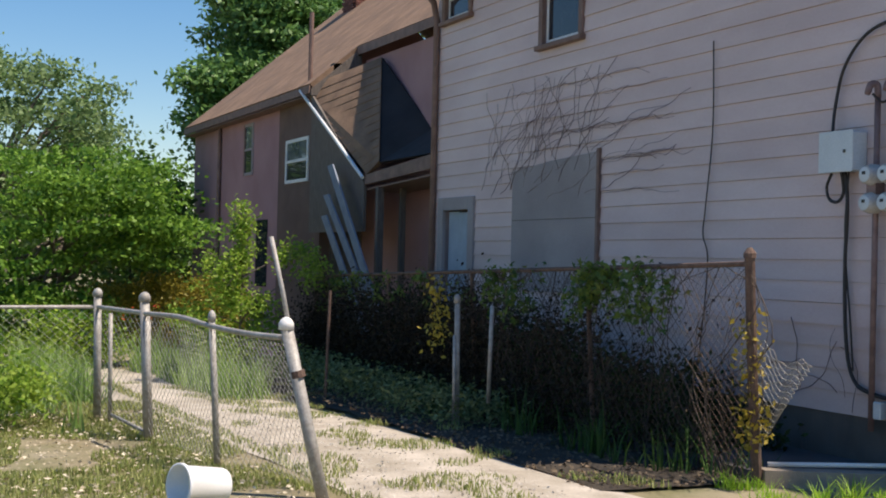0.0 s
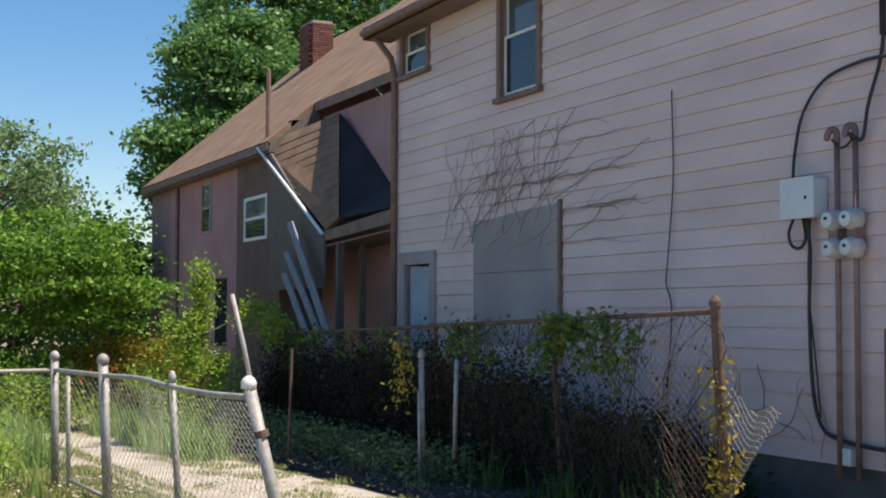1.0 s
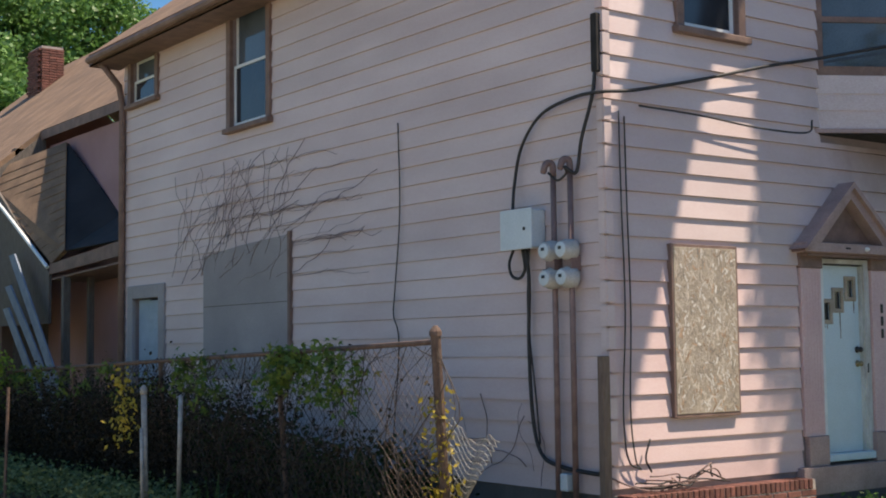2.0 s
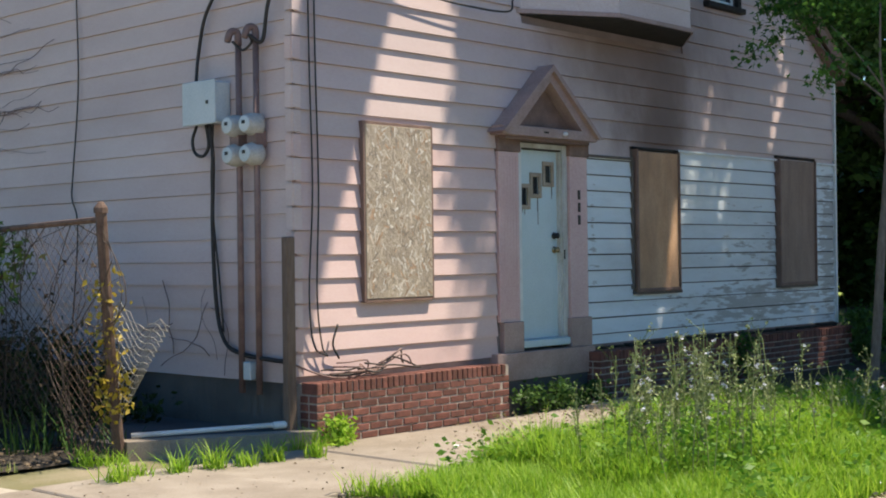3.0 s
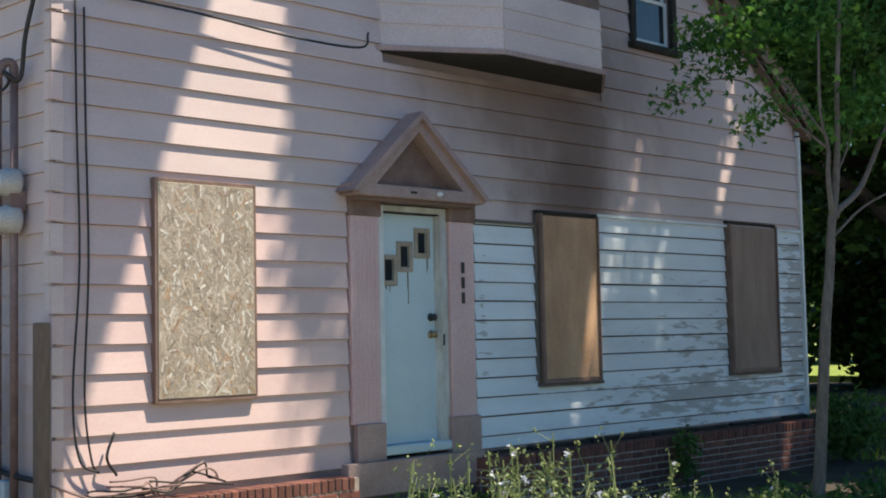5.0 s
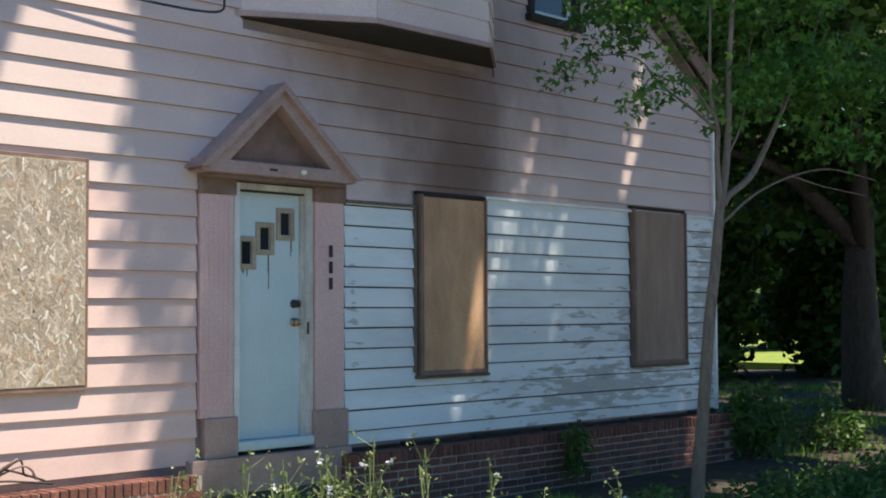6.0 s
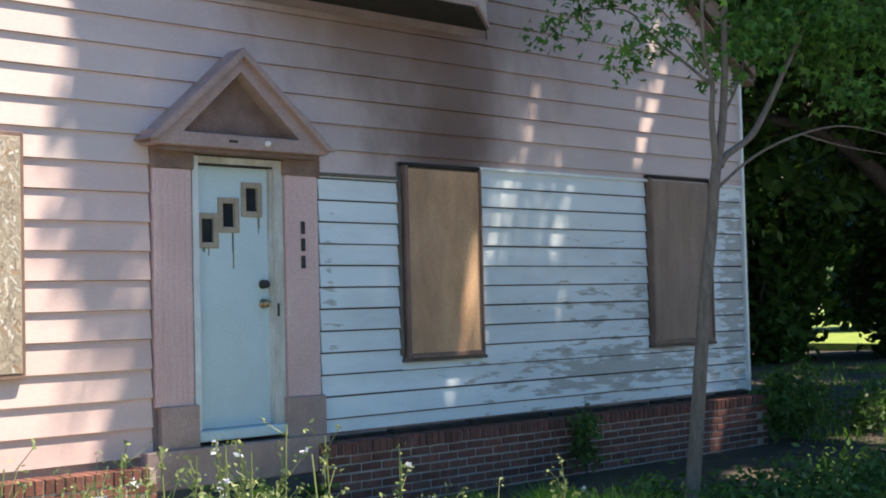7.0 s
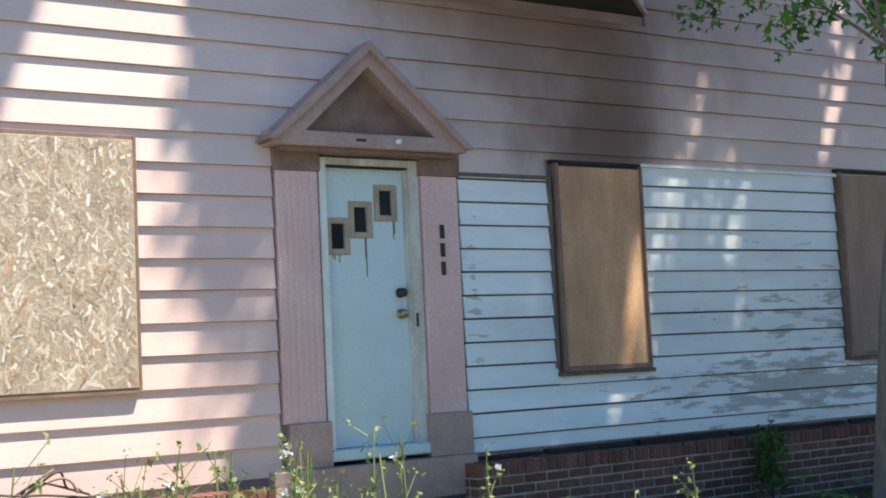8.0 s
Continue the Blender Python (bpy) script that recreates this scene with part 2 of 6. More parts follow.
SEED = leaf_mat("dry_seed_heads", (0.16, 0.11, 0.06), (0.36, 0.27, 0.17), 0.2)
LEAFDUST = leaf_mat("dusty_weed_leaves", (0.10, 0.15, 0.055), (0.25, 0.30, 0.13), 0.3)
LEAFBRIGHT = leaf_mat("sunlit_shoot_leaves", (0.15, 0.29, 0.03), (0.36, 0.48, 0.08), 0.45)
DRYGRASS = leaf_mat("dry_grass", (0.17, 0.24, 0.05), (0.38, 0.38, 0.15), 0.3)
LEAF = leaf_mat("broad_green_leaves", (0.07, 0.18, 0.032), (0.19, 0.35, 0.07), 0.45)
LEAFTALL = leaf_mat("tall_tree_leaves", (0.06, 0.15, 0.04), (0.19, 0.35, 0.095), 0.35, 0.4)
LEAFDARK = leaf_mat("deep_green_leaves", (0.028, 0.07, 0.018), (0.09, 0.18, 0.04), 0.35, 0.25)
SHADELEAF = leaf_mat("shade_dark_undergrowth_leaves", (0.018, 0.036, 0.012), (0.055, 0.085, 0.028), 0.25, 0.1)
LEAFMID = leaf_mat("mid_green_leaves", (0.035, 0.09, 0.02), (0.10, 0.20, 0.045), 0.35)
LEAFPALE = leaf_mat("light_green_leaves", (0.17, 0.30, 0.07), (0.34, 0.48, 0.15), 0.45)
LEAFGOLD = leaf_mat("yellow_green_leaves", (0.20, 0.20, 0.03), (0.38, 0.30, 0.05))
IVY = leaf_mat("vine_leaves", (0.06, 0.13, 0.03), (0.20, 0.26, 0.05))
YELLOW = leaf_mat("yellowing_vine_leaves", (0.30, 0.24, 0.03), (0.50, 0.38, 0.06))
PETAL = leaf_mat("pale_blue_petals", (0.55, 0.58, 0.75), (0.78, 0.78, 0.85), 0.3)
REDPETAL = leaf_mat("red_orange_petals", (0.55, 0.06, 0.03), (0.70, 0.20, 0.05), 0.3)
# brown soil made darker still to carry the shade of fence and trees
DARKSOIL = mat("shade_darkened_soil", (0.026, 0.02, 0.014), (0.055, 0.043, 0.03), 2.2, 0.95, 0.7, dirt=(0.085, 0.068, 0.048), dirt_amount=0.5)
# darker copy of the concrete, with the shade near the wall in its colour
SHADECONCRETE = mat("shade_darkened_concrete", (0.045, 0.045, 0.05), (0.085, 0.085, 0.09), 1.6, 0.8, 0.3, dirt=(0.14, 0.13, 0.12), dirt_amount=0.5)
# gap colours that carry the shade under the lapped boards
GAPDARK = mat("dark_lap_shade", (0.025, 0.022, 0.022), (0.045, 0.04, 0.038), 6, 0.9, 0.1)
GAPPINK = mat("brownish_pink_lap_edge", (0.22, 0.17, 0.168), (0.30, 0.235, 0.23), 3, 0.8, 0.1)
DEADLEAF = leaf_mat("shade_dark_withered_leaves", (0.022, 0.019, 0.014), (0.06, 0.048, 0.036), 0.15, 0.03)
LEAFMAPLE = leaf_mat("young_maple_leaves", (0.03, 0.105, 0.02), (0.12, 0.28, 0.05), 0.45, 0.35)
POSTWOOD = mat("brown_post_timber", (0.14, 0.095, 0.07), (0.21, 0.15, 0.115), 6, 0.85, 0.4, stretch=(6, 6, 1))
DRIP = mat("dark_rust_drips", (0.10, 0.08, 0.06), (0.16, 0.13, 0.10), 9, 0.8, 0.1)
PLANK = mat("blue_grey_plank_paint", (0.15, 0.19, 0.26), (0.23, 0.28, 0.35), 5, 0.7, 0.2)
LITTER = mat("dry_leaf_litter", (0.34, 0.27, 0.17), (0.62, 0.56, 0.44), 9, 0.9, 0.2, island=0.35)
DARKLITTER = mat("damp_leaf_litter", (0.09, 0.065, 0.04), (0.19, 0.14, 0.09), 9, 0.9, 0.2, island=0.35)
JAMB = mat("grimy_jamb_paint", (0.50, 0.50, 0.46), (0.64, 0.66, 0.64), 5, 0.6, 0.2, dirt=(0.22, 0.17, 0.12), dirt_amount=0.8, stretch=(2, 2, 0.6))
LAWN = mat("neighbouring_lawn", (0.15, 0.22, 0.035), (0.24, 0.30, 0.06), 1.2, 0.95, 0.6)
DRYSTEM = mat("dark_dry_stems", (0.05, 0.036, 0.03), (0.10, 0.075, 0.06), 10, 0.9, 0.2)
TWIG = mat("dry_vine_stems", (0.11, 0.07, 0.066), (0.19, 0.125, 0.118), 10, 0.9, 0.2)

# ---- building blocks ----


def part(name, bm, material, parent=None, label="", place=None, smooth=False):
    """Links a bmesh as one mesh object under a thing or a part."""
    me = bpy.data.meshes.new(name)
    if place is not None:
        bm.transform(place)
    bmesh.ops.recalc_face_normals(bm, faces=bm.faces)
    if smooth:
        for face in bm.faces:
            face.smooth = True
    bm.to_mesh(me)
    bm.free()
    me.materials.append(material)
    ob = new(name, me)
    ob.parent = parent
    if label:
        tagged(ob, label)
    return ob


def raw(name, verts, faces, material, parent=None, smooth=False):
    """Links plain vertex and face arrays as one mesh object."""
    me = bpy.data.meshes.new(name)
    verts, faces = np.asarray(verts, np.float32), np.asarray(faces, np.int32)
    me.vertices.add(len(verts))
    me.vertices.foreach_set("co", verts.ravel())
    k = faces.shape[1]
    me.loops.add(faces.size)
    me.loops.foreach_set("vertex_index", faces.ravel())
    me.polygons.add(len(faces))
    me.polygons.foreach_set("loop_start", np.arange(0, faces.size, k, dtype=np.int32))
    me.polygons.foreach_set("loop_total", np.full(len(faces), k, np.int32))
    if smooth:
        me.polygons.foreach_set("use_smooth", np.ones(len(faces), bool))
    me.update(calc_edges=True)
    me.materials.append(material)
    ob = new(name, me)
    ob.parent = parent
    return ob


def thing(name, label, category, group="", kind="", at=None):
    e = new(name)
    e.empty_display_size = 0.1
    if at is not None:
        e.matrix_basis = at
    return tagged(e, label, category, group, kind)


def box(bm, x0, x1, y0, y1, z0, z1, bevel=0.0):
    vs = [bm.verts.new(p) for p in ((x0, y0, z0), (x1, y0, z0), (x1, y1, z0), (x0, y1, z0), (x0, y0, z1), (x1, y0, z1), (x1, y1, z1), (x0, y1, z1))]
    fs = [bm.faces.new([vs[i] for i in q]) for q in ((0, 3, 2, 1), (4, 5, 6, 7), (0, 1, 5, 4), (1, 2, 6, 5), (2, 3, 7, 6), (3, 0, 4, 7))]
    if bevel:
        edges = {e for f in fs for e in f.edges}
        bmesh.ops.bevel(bm, geom=list(edges), offset=bevel, segments=1, affect="EDGES")
    return bm


def boxed(*sizes, bevel=0.0):
    return box(bmesh.new(), *sizes, bevel=bevel)


def prism(bm, outline, y0, y1):
    """An outline in x and z, drawn out from y0 to y1."""
    a = [bm.verts.new((x, y0, z)) for x, z in outline]
    b = [bm.verts.new((x, y1, z)) for x, z in outline]
    bm.faces.new(a)
    bm.faces.new(b[::-1])
    for i in range(len(a)):
        j = (i + 1) % len(a)
        bm.faces.new((a[j], a[i], b[i], b[j]))
    return bm


def slab(bm, outline, z0, z1):
    """An outline in x and y, drawn out from z0 to z1."""
    a = [bm.verts.new((x, y, z0)) for x, y in outline]
    b = [bm.verts.new((x, y, z1)) for x, y in outline]
    bm.faces.new(a[::-1])
    bm.faces.new(b)
    for i in range(len(a)):
        j = (i + 1) % len(a)
        bm.faces.new((a[i], a[j], b[j], b[i]))
    return bm


def sheet(bm, corners, thick):
    """A flat board through given corners, with a thickness."""
    cs = [Vector(c) for c in corners]
    nrm = (cs[1] - cs[0]).cross(cs[2] - cs[0]).normalized()
    a, b = [bm.verts.new(c) for c in cs], [bm.verts.new(c - nrm * thick) for c in cs]
    bm.faces.new(a)
    bm.faces.new(b[::-1])
    for i in range(len(a)):
        j = (i + 1) % len(a)
        bm.faces.new((a[j], a[i], b[i], b[j]))
    return bm


def tube(bm, pts, radii, sides=8, cap=True):
    """A round bar along points, of one radius or one for each."""
    pts = [Vector(p) for p in pts]
    radii = radii if hasattr(radii, "__len__") else [radii] * len(pts)
    rings, up = [], None
    for i, p in enumerate(pts):
        d = (pts[min(i + 1, len(pts) - 1)] - pts[max(i - 1, 0)]).normalized()
        if up is None:
            up = d.orthogonal().normalized()
        up = (up - d * up.dot(d)).normalized()
        side = d.cross(up)
        rings.append([bm.verts.new(p + (up * math.cos(a) + side * math.sin(a)) * radii[i]) for a in (2 * math.pi * k / sides for k in range(sides))])
    for a, b in zip(rings, rings[1:]):
        for k in range(sides):
            bm.faces.new((a[k], a[(k + 1) % sides], b[(k + 1) % sides], b[k]))
    if cap:
        bm.faces.new(rings[0][::-1])
        bm.faces.new(rings[-1])
    return bm


def curve_pts(pts, steps=6, sag=0.0):
    """A smooth line through points."""
    pts = [Vector(p) for p in pts]
    ext = [pts[0] * 2 - pts[1], *pts, pts[-1] * 2 - pts[-2]]
    out = []
    for i in range(1, len(ext) - 2):
        p0, p1, p2, p3 = ext[i - 1 : i + 3]
        for k in range(steps):
            t = k / steps
            out.append(0.5 * (2 * p1 + (p2 - p0) * t + (2 * p0 - 5 * p1 + 4 * p2 - p3) * t * t + (3 * p1 - p0 - 3 * p2 + p3) * t**3))
    out.append(pts[-1])
    return out


def lathe(bm, profile, sides=20, place=None):
    """Radii and heights turned round the z axis."""
    rings = [[bm.verts.new((r * math.cos(2 * math.pi * k / sides), r * math.sin(2 * math.pi * k / sides), z)) for k in range(sides)] for r, z in profile]
    for a, b in zip(rings, rings[1:]):
        for k in range(sides):
            bm.faces.new((a[k], a[(k + 1) % sides], b[(k + 1) % sides], b[k]))
    bm.faces.new(rings[0][::-1])
    bm.faces.new(rings[-1])
    if place is not None:
        bmesh.ops.transform(bm, matrix=place, verts=[v for ring in rings for v in ring])
    return bm


RNG = np.random.default_rng(7)


def leaf_cloud(centres, count, spread, size, flat=0.0, droop=0.0, lobed=False):
    """Leaves round each centre: arrays of vertices and four-cornered faces. Each leaf is a folded diamond."""
    centres = np.asarray(centres, float)
    c = np.repeat(centres, count, 0) + RNG.normal(0, 1, (len(centres) * count, 3)) * spread
    n = len(c)
    d = RNG.normal(0, 1, (n, 3))
    d[:, 2] = d[:, 2] * (1 - flat) - droop
    d /= np.linalg.norm(d, axis=1, keepdims=True)
    s = np.cross(d, RNG.normal(0, 1, (n, 3)) + (0, 0, 1.5 * flat))
    s /= np.linalg.norm(s, axis=1, keepdims=True) + 1e-9
    k = (size * RNG.uniform(0.6, 1.35, n))[:, None]
    if lobed:  # five-pointed leaf fanning out from its stem
        rim = [(-75, 0.5), (-52, 1.15), (-26, 0.62), (0, 1.6), (26, 0.62), (52, 1.15), (75, 0.5)]
        v = np.stack([c] + [c + (d * math.cos(radians(a)) + s * math.sin(radians(a))) * k * r for a, r in rim], 1)
        return v.reshape(-1, 3), np.arange(n * 8).reshape(-1, 8)
    v = np.stack([c - d * k, c + s * k * 0.55 - d * k * 0.1, c + d * k, c - s * k * 0.55 - d * k * 0.1], 1)
    return v.reshape(-1, 3), np.arange(n * 4).reshape(-1, 4)


def clump_centres(n, middle, radii, hollow=0.55, lumps=5.0):
    """Clump places in an uneven crown: more of them near the outside, with gaps."""
    out = []
    while len(out) < n:
        p = RNG.normal(0, 1, 3)
        p /= np.linalg.norm(p)
        r = RNG.uniform(hollow, 1.0) ** 0.6
        w = 0.8 + 0.35 * noise.noise(Vector(p * 2.1) + Vector(middle))
        q = np.array(middle) + p * r * w * np.array(radii)
        if noise.noise(Vector(q) * (lumps / max(radii))) > -0.22:
            out.append(q)
    return np.array(out)


def blades(n, where, height, width, lean=0.35):
    """Grass blades over places given by where(n): arrays of vertices and triangles."""
    p = where(n)
    n = len(p)
    h = height * RNG.uniform(0.4, 1.2, n) * np.array([0.95 + 0.75 * noise.noise(Vector((q[0] * 2.3, q[1] * 2.3, 8.0))) for q in p])
    a = RNG.uniform(0, 2 * np.pi, n)
    side = np.stack([np.cos(a), np.sin(a), 0 * a], 1) * width * 0.5
    bend = np.stack([np.sin(a), -np.cos(a), 0 * a], 1) * (h * RNG.uniform(0, lean, n))[:, None]
    up = np.stack([0 * a, 0 * a, h], 1)
    v = np.stack([p - side, p + side, p + up * 0.55 + bend * 0.35 + side * 0.7, p + up * 0.55 + bend * 0.35 - side * 0.7, p + up + bend], 1)
    i = np.arange(n)[:, None] * 5
    f = np.concatenate([i + [0, 1, 2], i + [0, 2, 3], i + [3, 2, 4]])
    return v.reshape(-1, 3), f


def chain_link(top, bottom, columns, rows, radius):
    """Woven wire between a top line and a bottom line, given as functions of 0..1."""
    verts, faces = [], []
    for i in range(columns):
        pts = []
        for j in range(rows + 1):
            u = (i + (1.03 if (j + i) % 2 else -0.03)) / columns
            t, b = Vector(top(min(max(u, 0), 1))), Vector(bottom(min(max(u, 0), 1)))
            pts.append(b.lerp(t, j / rows))
        for p, q in zip(pts, pts[1:]):
            d = (q - p).normalized()
            s = d.orthogonal().normalized()
            w = d.cross(s)
            base = len(verts)
            for c in (p, q):
                for a in (0.0, 2.094, 4.189):
                    verts.append(c + (s * math.cos(a) + w * math.sin(a)) * radius)
            for k in range(3):
                faces.append((base + k, base + (k + 1) % 3, base + 3 + (k + 1) % 3, base + 3 + k))
    return verts, faces

# ---- large structure ----
SIDE = pose(0, 0, 0, 0, 0, -90)  # the long side wall: its own x runs towards the street
COURSE = 0.21
LOW = 0.58


def ground_at(x, y):
    """The lie of the land: the drive and back garden fall slightly away from the street."""
    return -0.022 * min(max(y - 4.0, 0.0), 26.0)


def terrain():
    xs = np.concatenate([np.linspace(-400, -24, 8), np.linspace(-20, 26, 70), np.linspace(30, 400, 8)])
    ys = np.concatenate([[-4.88], np.linspace(-4.6, 34, 76), np.linspace(40, 500, 8)])
    verts = [(x, y, ground_at(x, y) - 0.012 + (0.02 * noise.noise(Vector((x * 0.9, y * 0.9, 0))) if -20 < x < 26 and -2 < y < 34 else 0)) for y in ys for x in xs]
    w = len(xs)
    faces = [(j * w + i, j * w + i + 1, (j + 1) * w + i + 1, (j + 1) * w + i) for j in range(len(ys) - 1) for i in range(w - 1)]
    return raw("ground", verts, faces, SOIL, smooth=True)


tagged(terrain(), "dry patchy lawn and bare earth of the lot", "ground", kind="structure")
tagged(part("road", boxed(-400, 400, -400, -4.88, -0.4, -0.035), ROADM), "worn grey asphalt street along the verge", "road", kind="structure")
tagged(part("road_edge", slab(bmesh.new(), [(-14 + k * 0.5, -4.86 + 0.07 * math.sin(k * 1.7) + random.uniform(-0.03, 0.03)) for k in range(60)] + [(15.5, -5.06), (-14, -5.0)], -0.3, -0.03), SOIL), "ragged dirt edge between grass and street", "road edge", kind="structure")
tagged(part("drive_apron", slab(bmesh.new(), [(-5.4, -4.86), (-1.75, -4.86), (-1.7, -2.17), (-5.3, -2.17)], -0.2, 0.056), PAVE), "pale concrete drive apron at the street", "driveway", kind="structure")
drive = bmesh.new()
edge_l = [(-5.2, -4.9), (-5.15, -1), (-5.0, 1.2), (-5.1, 3), (-5.3, 5), (-5.4, 8), (-5.5, 13.5), (-6.5, 19), (-8.2, 25)]
# right edge drawn in, so the dark soil stands for shaded gravel
edge_r = [(-2.2, -4.9), (-2.6, -1), (-2.85, 1.2), (-2.95, 3), (-3.05, 5), (-3.2, 8), (-3.7, 13.5), (-4.5, 19), (-5.6, 25)]
rows_ = []
for (lx, ly), (rx, ry) in zip(edge_l, edge_r):
    rows_.append([drive.verts.new((lx + (rx - lx) * k / 8, ly, ground_at(0, ly) + 0.03 + (0.018 if 2 < k < 6 else 0) - (0.032 if k in (0, 8) else 0))) for k in range(9)])
for a, b in zip(rows_, rows_[1:]):
    for k in range(8):
        drive.faces.new((a[k], a[k + 1], b[k + 1], b[k]))
tagged(part("driveway", drive, GRAVEL, smooth=True), "pale gravel driveway beside the house", "driveway", kind="structure")


def wall_core(u0, u1, z0, z1, holes, deep=0.2):
    """A wall with openings through it: boxes between them, in one mesh."""
    us = sorted({u0, u1, *[h[0] for h in holes], *[h[1] for h in holes]})
    zs = sorted({z0, z1, *[h[2] for h in holes], *[h[3] for h in holes]})
    bm = bmesh.new()
    for a, b in zip(us, us[1:]):
        for c, d in zip(zs, zs[1:]):
            m, n = (a + b) / 2, (c + d) / 2
            if u0 <= m <= u1 and z0 <= n <= z1 and not any(h[0] < m < h[1] and h[2] < n < h[3] for h in holes):
                box(bm, a, b, 0.0, deep, c, d)
    return bm


def siding(parent, place, u0, u1, z0, z1, step, holes, pick, thick=0.03, name="clapboard", gap=0.006):
    """Lapped boards course by course, each its own piece, cut round the openings."""
    k = 0
    while z0 + k * step < z1 - 0.02:
        zb, zt = z0 + k * step, min(z0 + (k + 1) * step, z1)
        cut = [h for h in holes if h[2] < zt - 0.01 and h[3] > zb + 0.01]
        us = sorted({u0, u1, *[min(max(h[0], u0), u1) for h in cut], *[min(max(h[1], u0), u1) for h in cut]})
        runs = []
        for a, b in zip(us, us[1:]):
            if b - a < 0.01:
                continue
            lo, hi = zb, zt
            for h in cut:
                if h[0] < (a + b) / 2 < h[1]:
                    if h[2] <= lo + 0.01 and h[3] >= hi - 0.01:
                        lo = hi
                    elif h[2] <= lo + 0.01:
                        lo = h[3]
                    else:
                        hi = h[2]
            if hi - lo > 0.015:
                if runs and abs(runs[-1][1] - a) < 1e-6 and runs[-1][2:] == [lo, hi]:
                    runs[-1][1] = b
                else:
                    runs.append([a, b, lo, hi])
        for a, b, lo, hi in runs:
            jog = random.uniform(-0.004, 0.004)
            front = lambda z: -thick + (thick - 0.007) * (z - zb) / step
            bm = bmesh.new()
            n = max(1, int((b - a) / 1.2))
            secs = []
            for i in range(n + 1):
                u = a + (b - a) * i / n
                w = 0.004 * noise.noise(Vector((u * 0.7, zb * 3.1, 4.0))) + jog
                secs.append([bm.verts.new(p) for p in ((u, 0.0, lo + (gap if lo == zb else 0)), (u, front(lo) + w * 0.4, lo + (w + gap if lo == zb else 0)), (u, front(hi), hi + 0.002 * (hi == zt)), (u, 0.0, hi + 0.002 * (hi == zt)))])
            for p, q in zip(secs, secs[1:]):
                for i in range(4):
                    bm.faces.new((p[i], p[(i + 1) % 4], q[(i + 1) % 4], q[i]))
            bm.faces.new(secs[0])
            bm.faces.new(secs[-1][::-1])
            part(name, bm, pick((a + b) / 2, (lo + hi) / 2), parent, place=place)
        k += 1


# openings: front wall in x, side wall in minus y
WIN_UP = (1.05, 1.83, 4.98, 6.45)
BIGWIN = (-7.34, -6.33, 4.93, 6.58)
SMALLWIN = (-10.72, -9.82, 5.78, 6.45)
SIDEDOOR = (-10.6, -9.65, 0.7, 2.7)
DOORWAY = (3.03, 3.85, 0.62, 2.77)
WIN_EAST = (6.76, 7.42, 4.72, 5.7)
RIDGE_X, RIDGE_Z, EAST_PITCH = 3.0, 9.1, 0.71  # the roof falls further on the far side

wall_south = thing("wall_south", "street front of faded pink clapboard, sooty above the boarded windows", "wall", kind="structure")
part("core", wall_core(0.2, 6.35, 0.0, 6.7, [WIN_UP, DOORWAY]), GAPPINK, wall_south)
part("east_core", wall_core(6.35, 10.05, 0.0, 4.1, []), GAPPINK, wall_south)
part("east_upper_core", wall_core(6.35, 7.5, 4.1, 5.76, [WIN_EAST]), GAPPINK, wall_south)
part("east_gable", prism(bmesh.new(), [(7.5, 4.1), (10.05, 4.1), (7.5, 5.9)], -0.012, 0.2), SIDING, wall_south)
part("east_gable_top", prism(bmesh.new(), [(6.35, 5.76), (7.5, 5.76), (7.5, 5.9), (6.35, 6.7)], -0.012, 0.2), SIDING, wall_south)
part("gable", prism(bmesh.new(), [(0.0, 6.7), (6.35, 6.7), (RIDGE_X, RIDGE_Z)], 0.0, 0.2), SIDING, wall_south)
wall_west = thing("wall_west", "long side wall of faded pink lapped siding", "wall", kind="structure")
part("core", wall_core(-11.04, 0.0, 0.0, 6.7, [BIGWIN, SMALLWIN, SIDEDOOR]), GAPPINK, wall_west, place=SIDE)
shell = thing("wall_rear", "plain rear and far walls closing the house", "wall", kind="structure")
part("rear_wall", prism(bmesh.new(), [(0.2, 0.0), (10.05, 0.0), (10.05, 4.1), (RIDGE_X, RIDGE_Z), (0.2, 6.7)], 10.84, 11.04), SIDING, shell)
part("east_wall", boxed(9.85, 10.05, 0.2, 10.84, 0, 4.1), SIDING, shell)
part("upper_floor", boxed(0.2, 6.6, 0.2, 10.84, 3.2, 3.4), INTERIOR, shell)
part("partition", boxed(2.6, 2.7, 0.2, 10.84, 0.3, 6.7), INTERIOR, shell)

foundation = thing("foundation", "grey stained concrete foundation under the siding", "foundation", kind="structure")
part("side_footing", boxed(-0.0, 0.015, 0, 11.04, -0.4, LOW - 0.02), CONCRETE, foundation)
# the stoop footing's shade is put into its darker concrete
part("stoop_footing", boxed(2.56, 4.06, -0.10, -0.001, -0.2, 0.34), SHADECONCRETE, foundation)

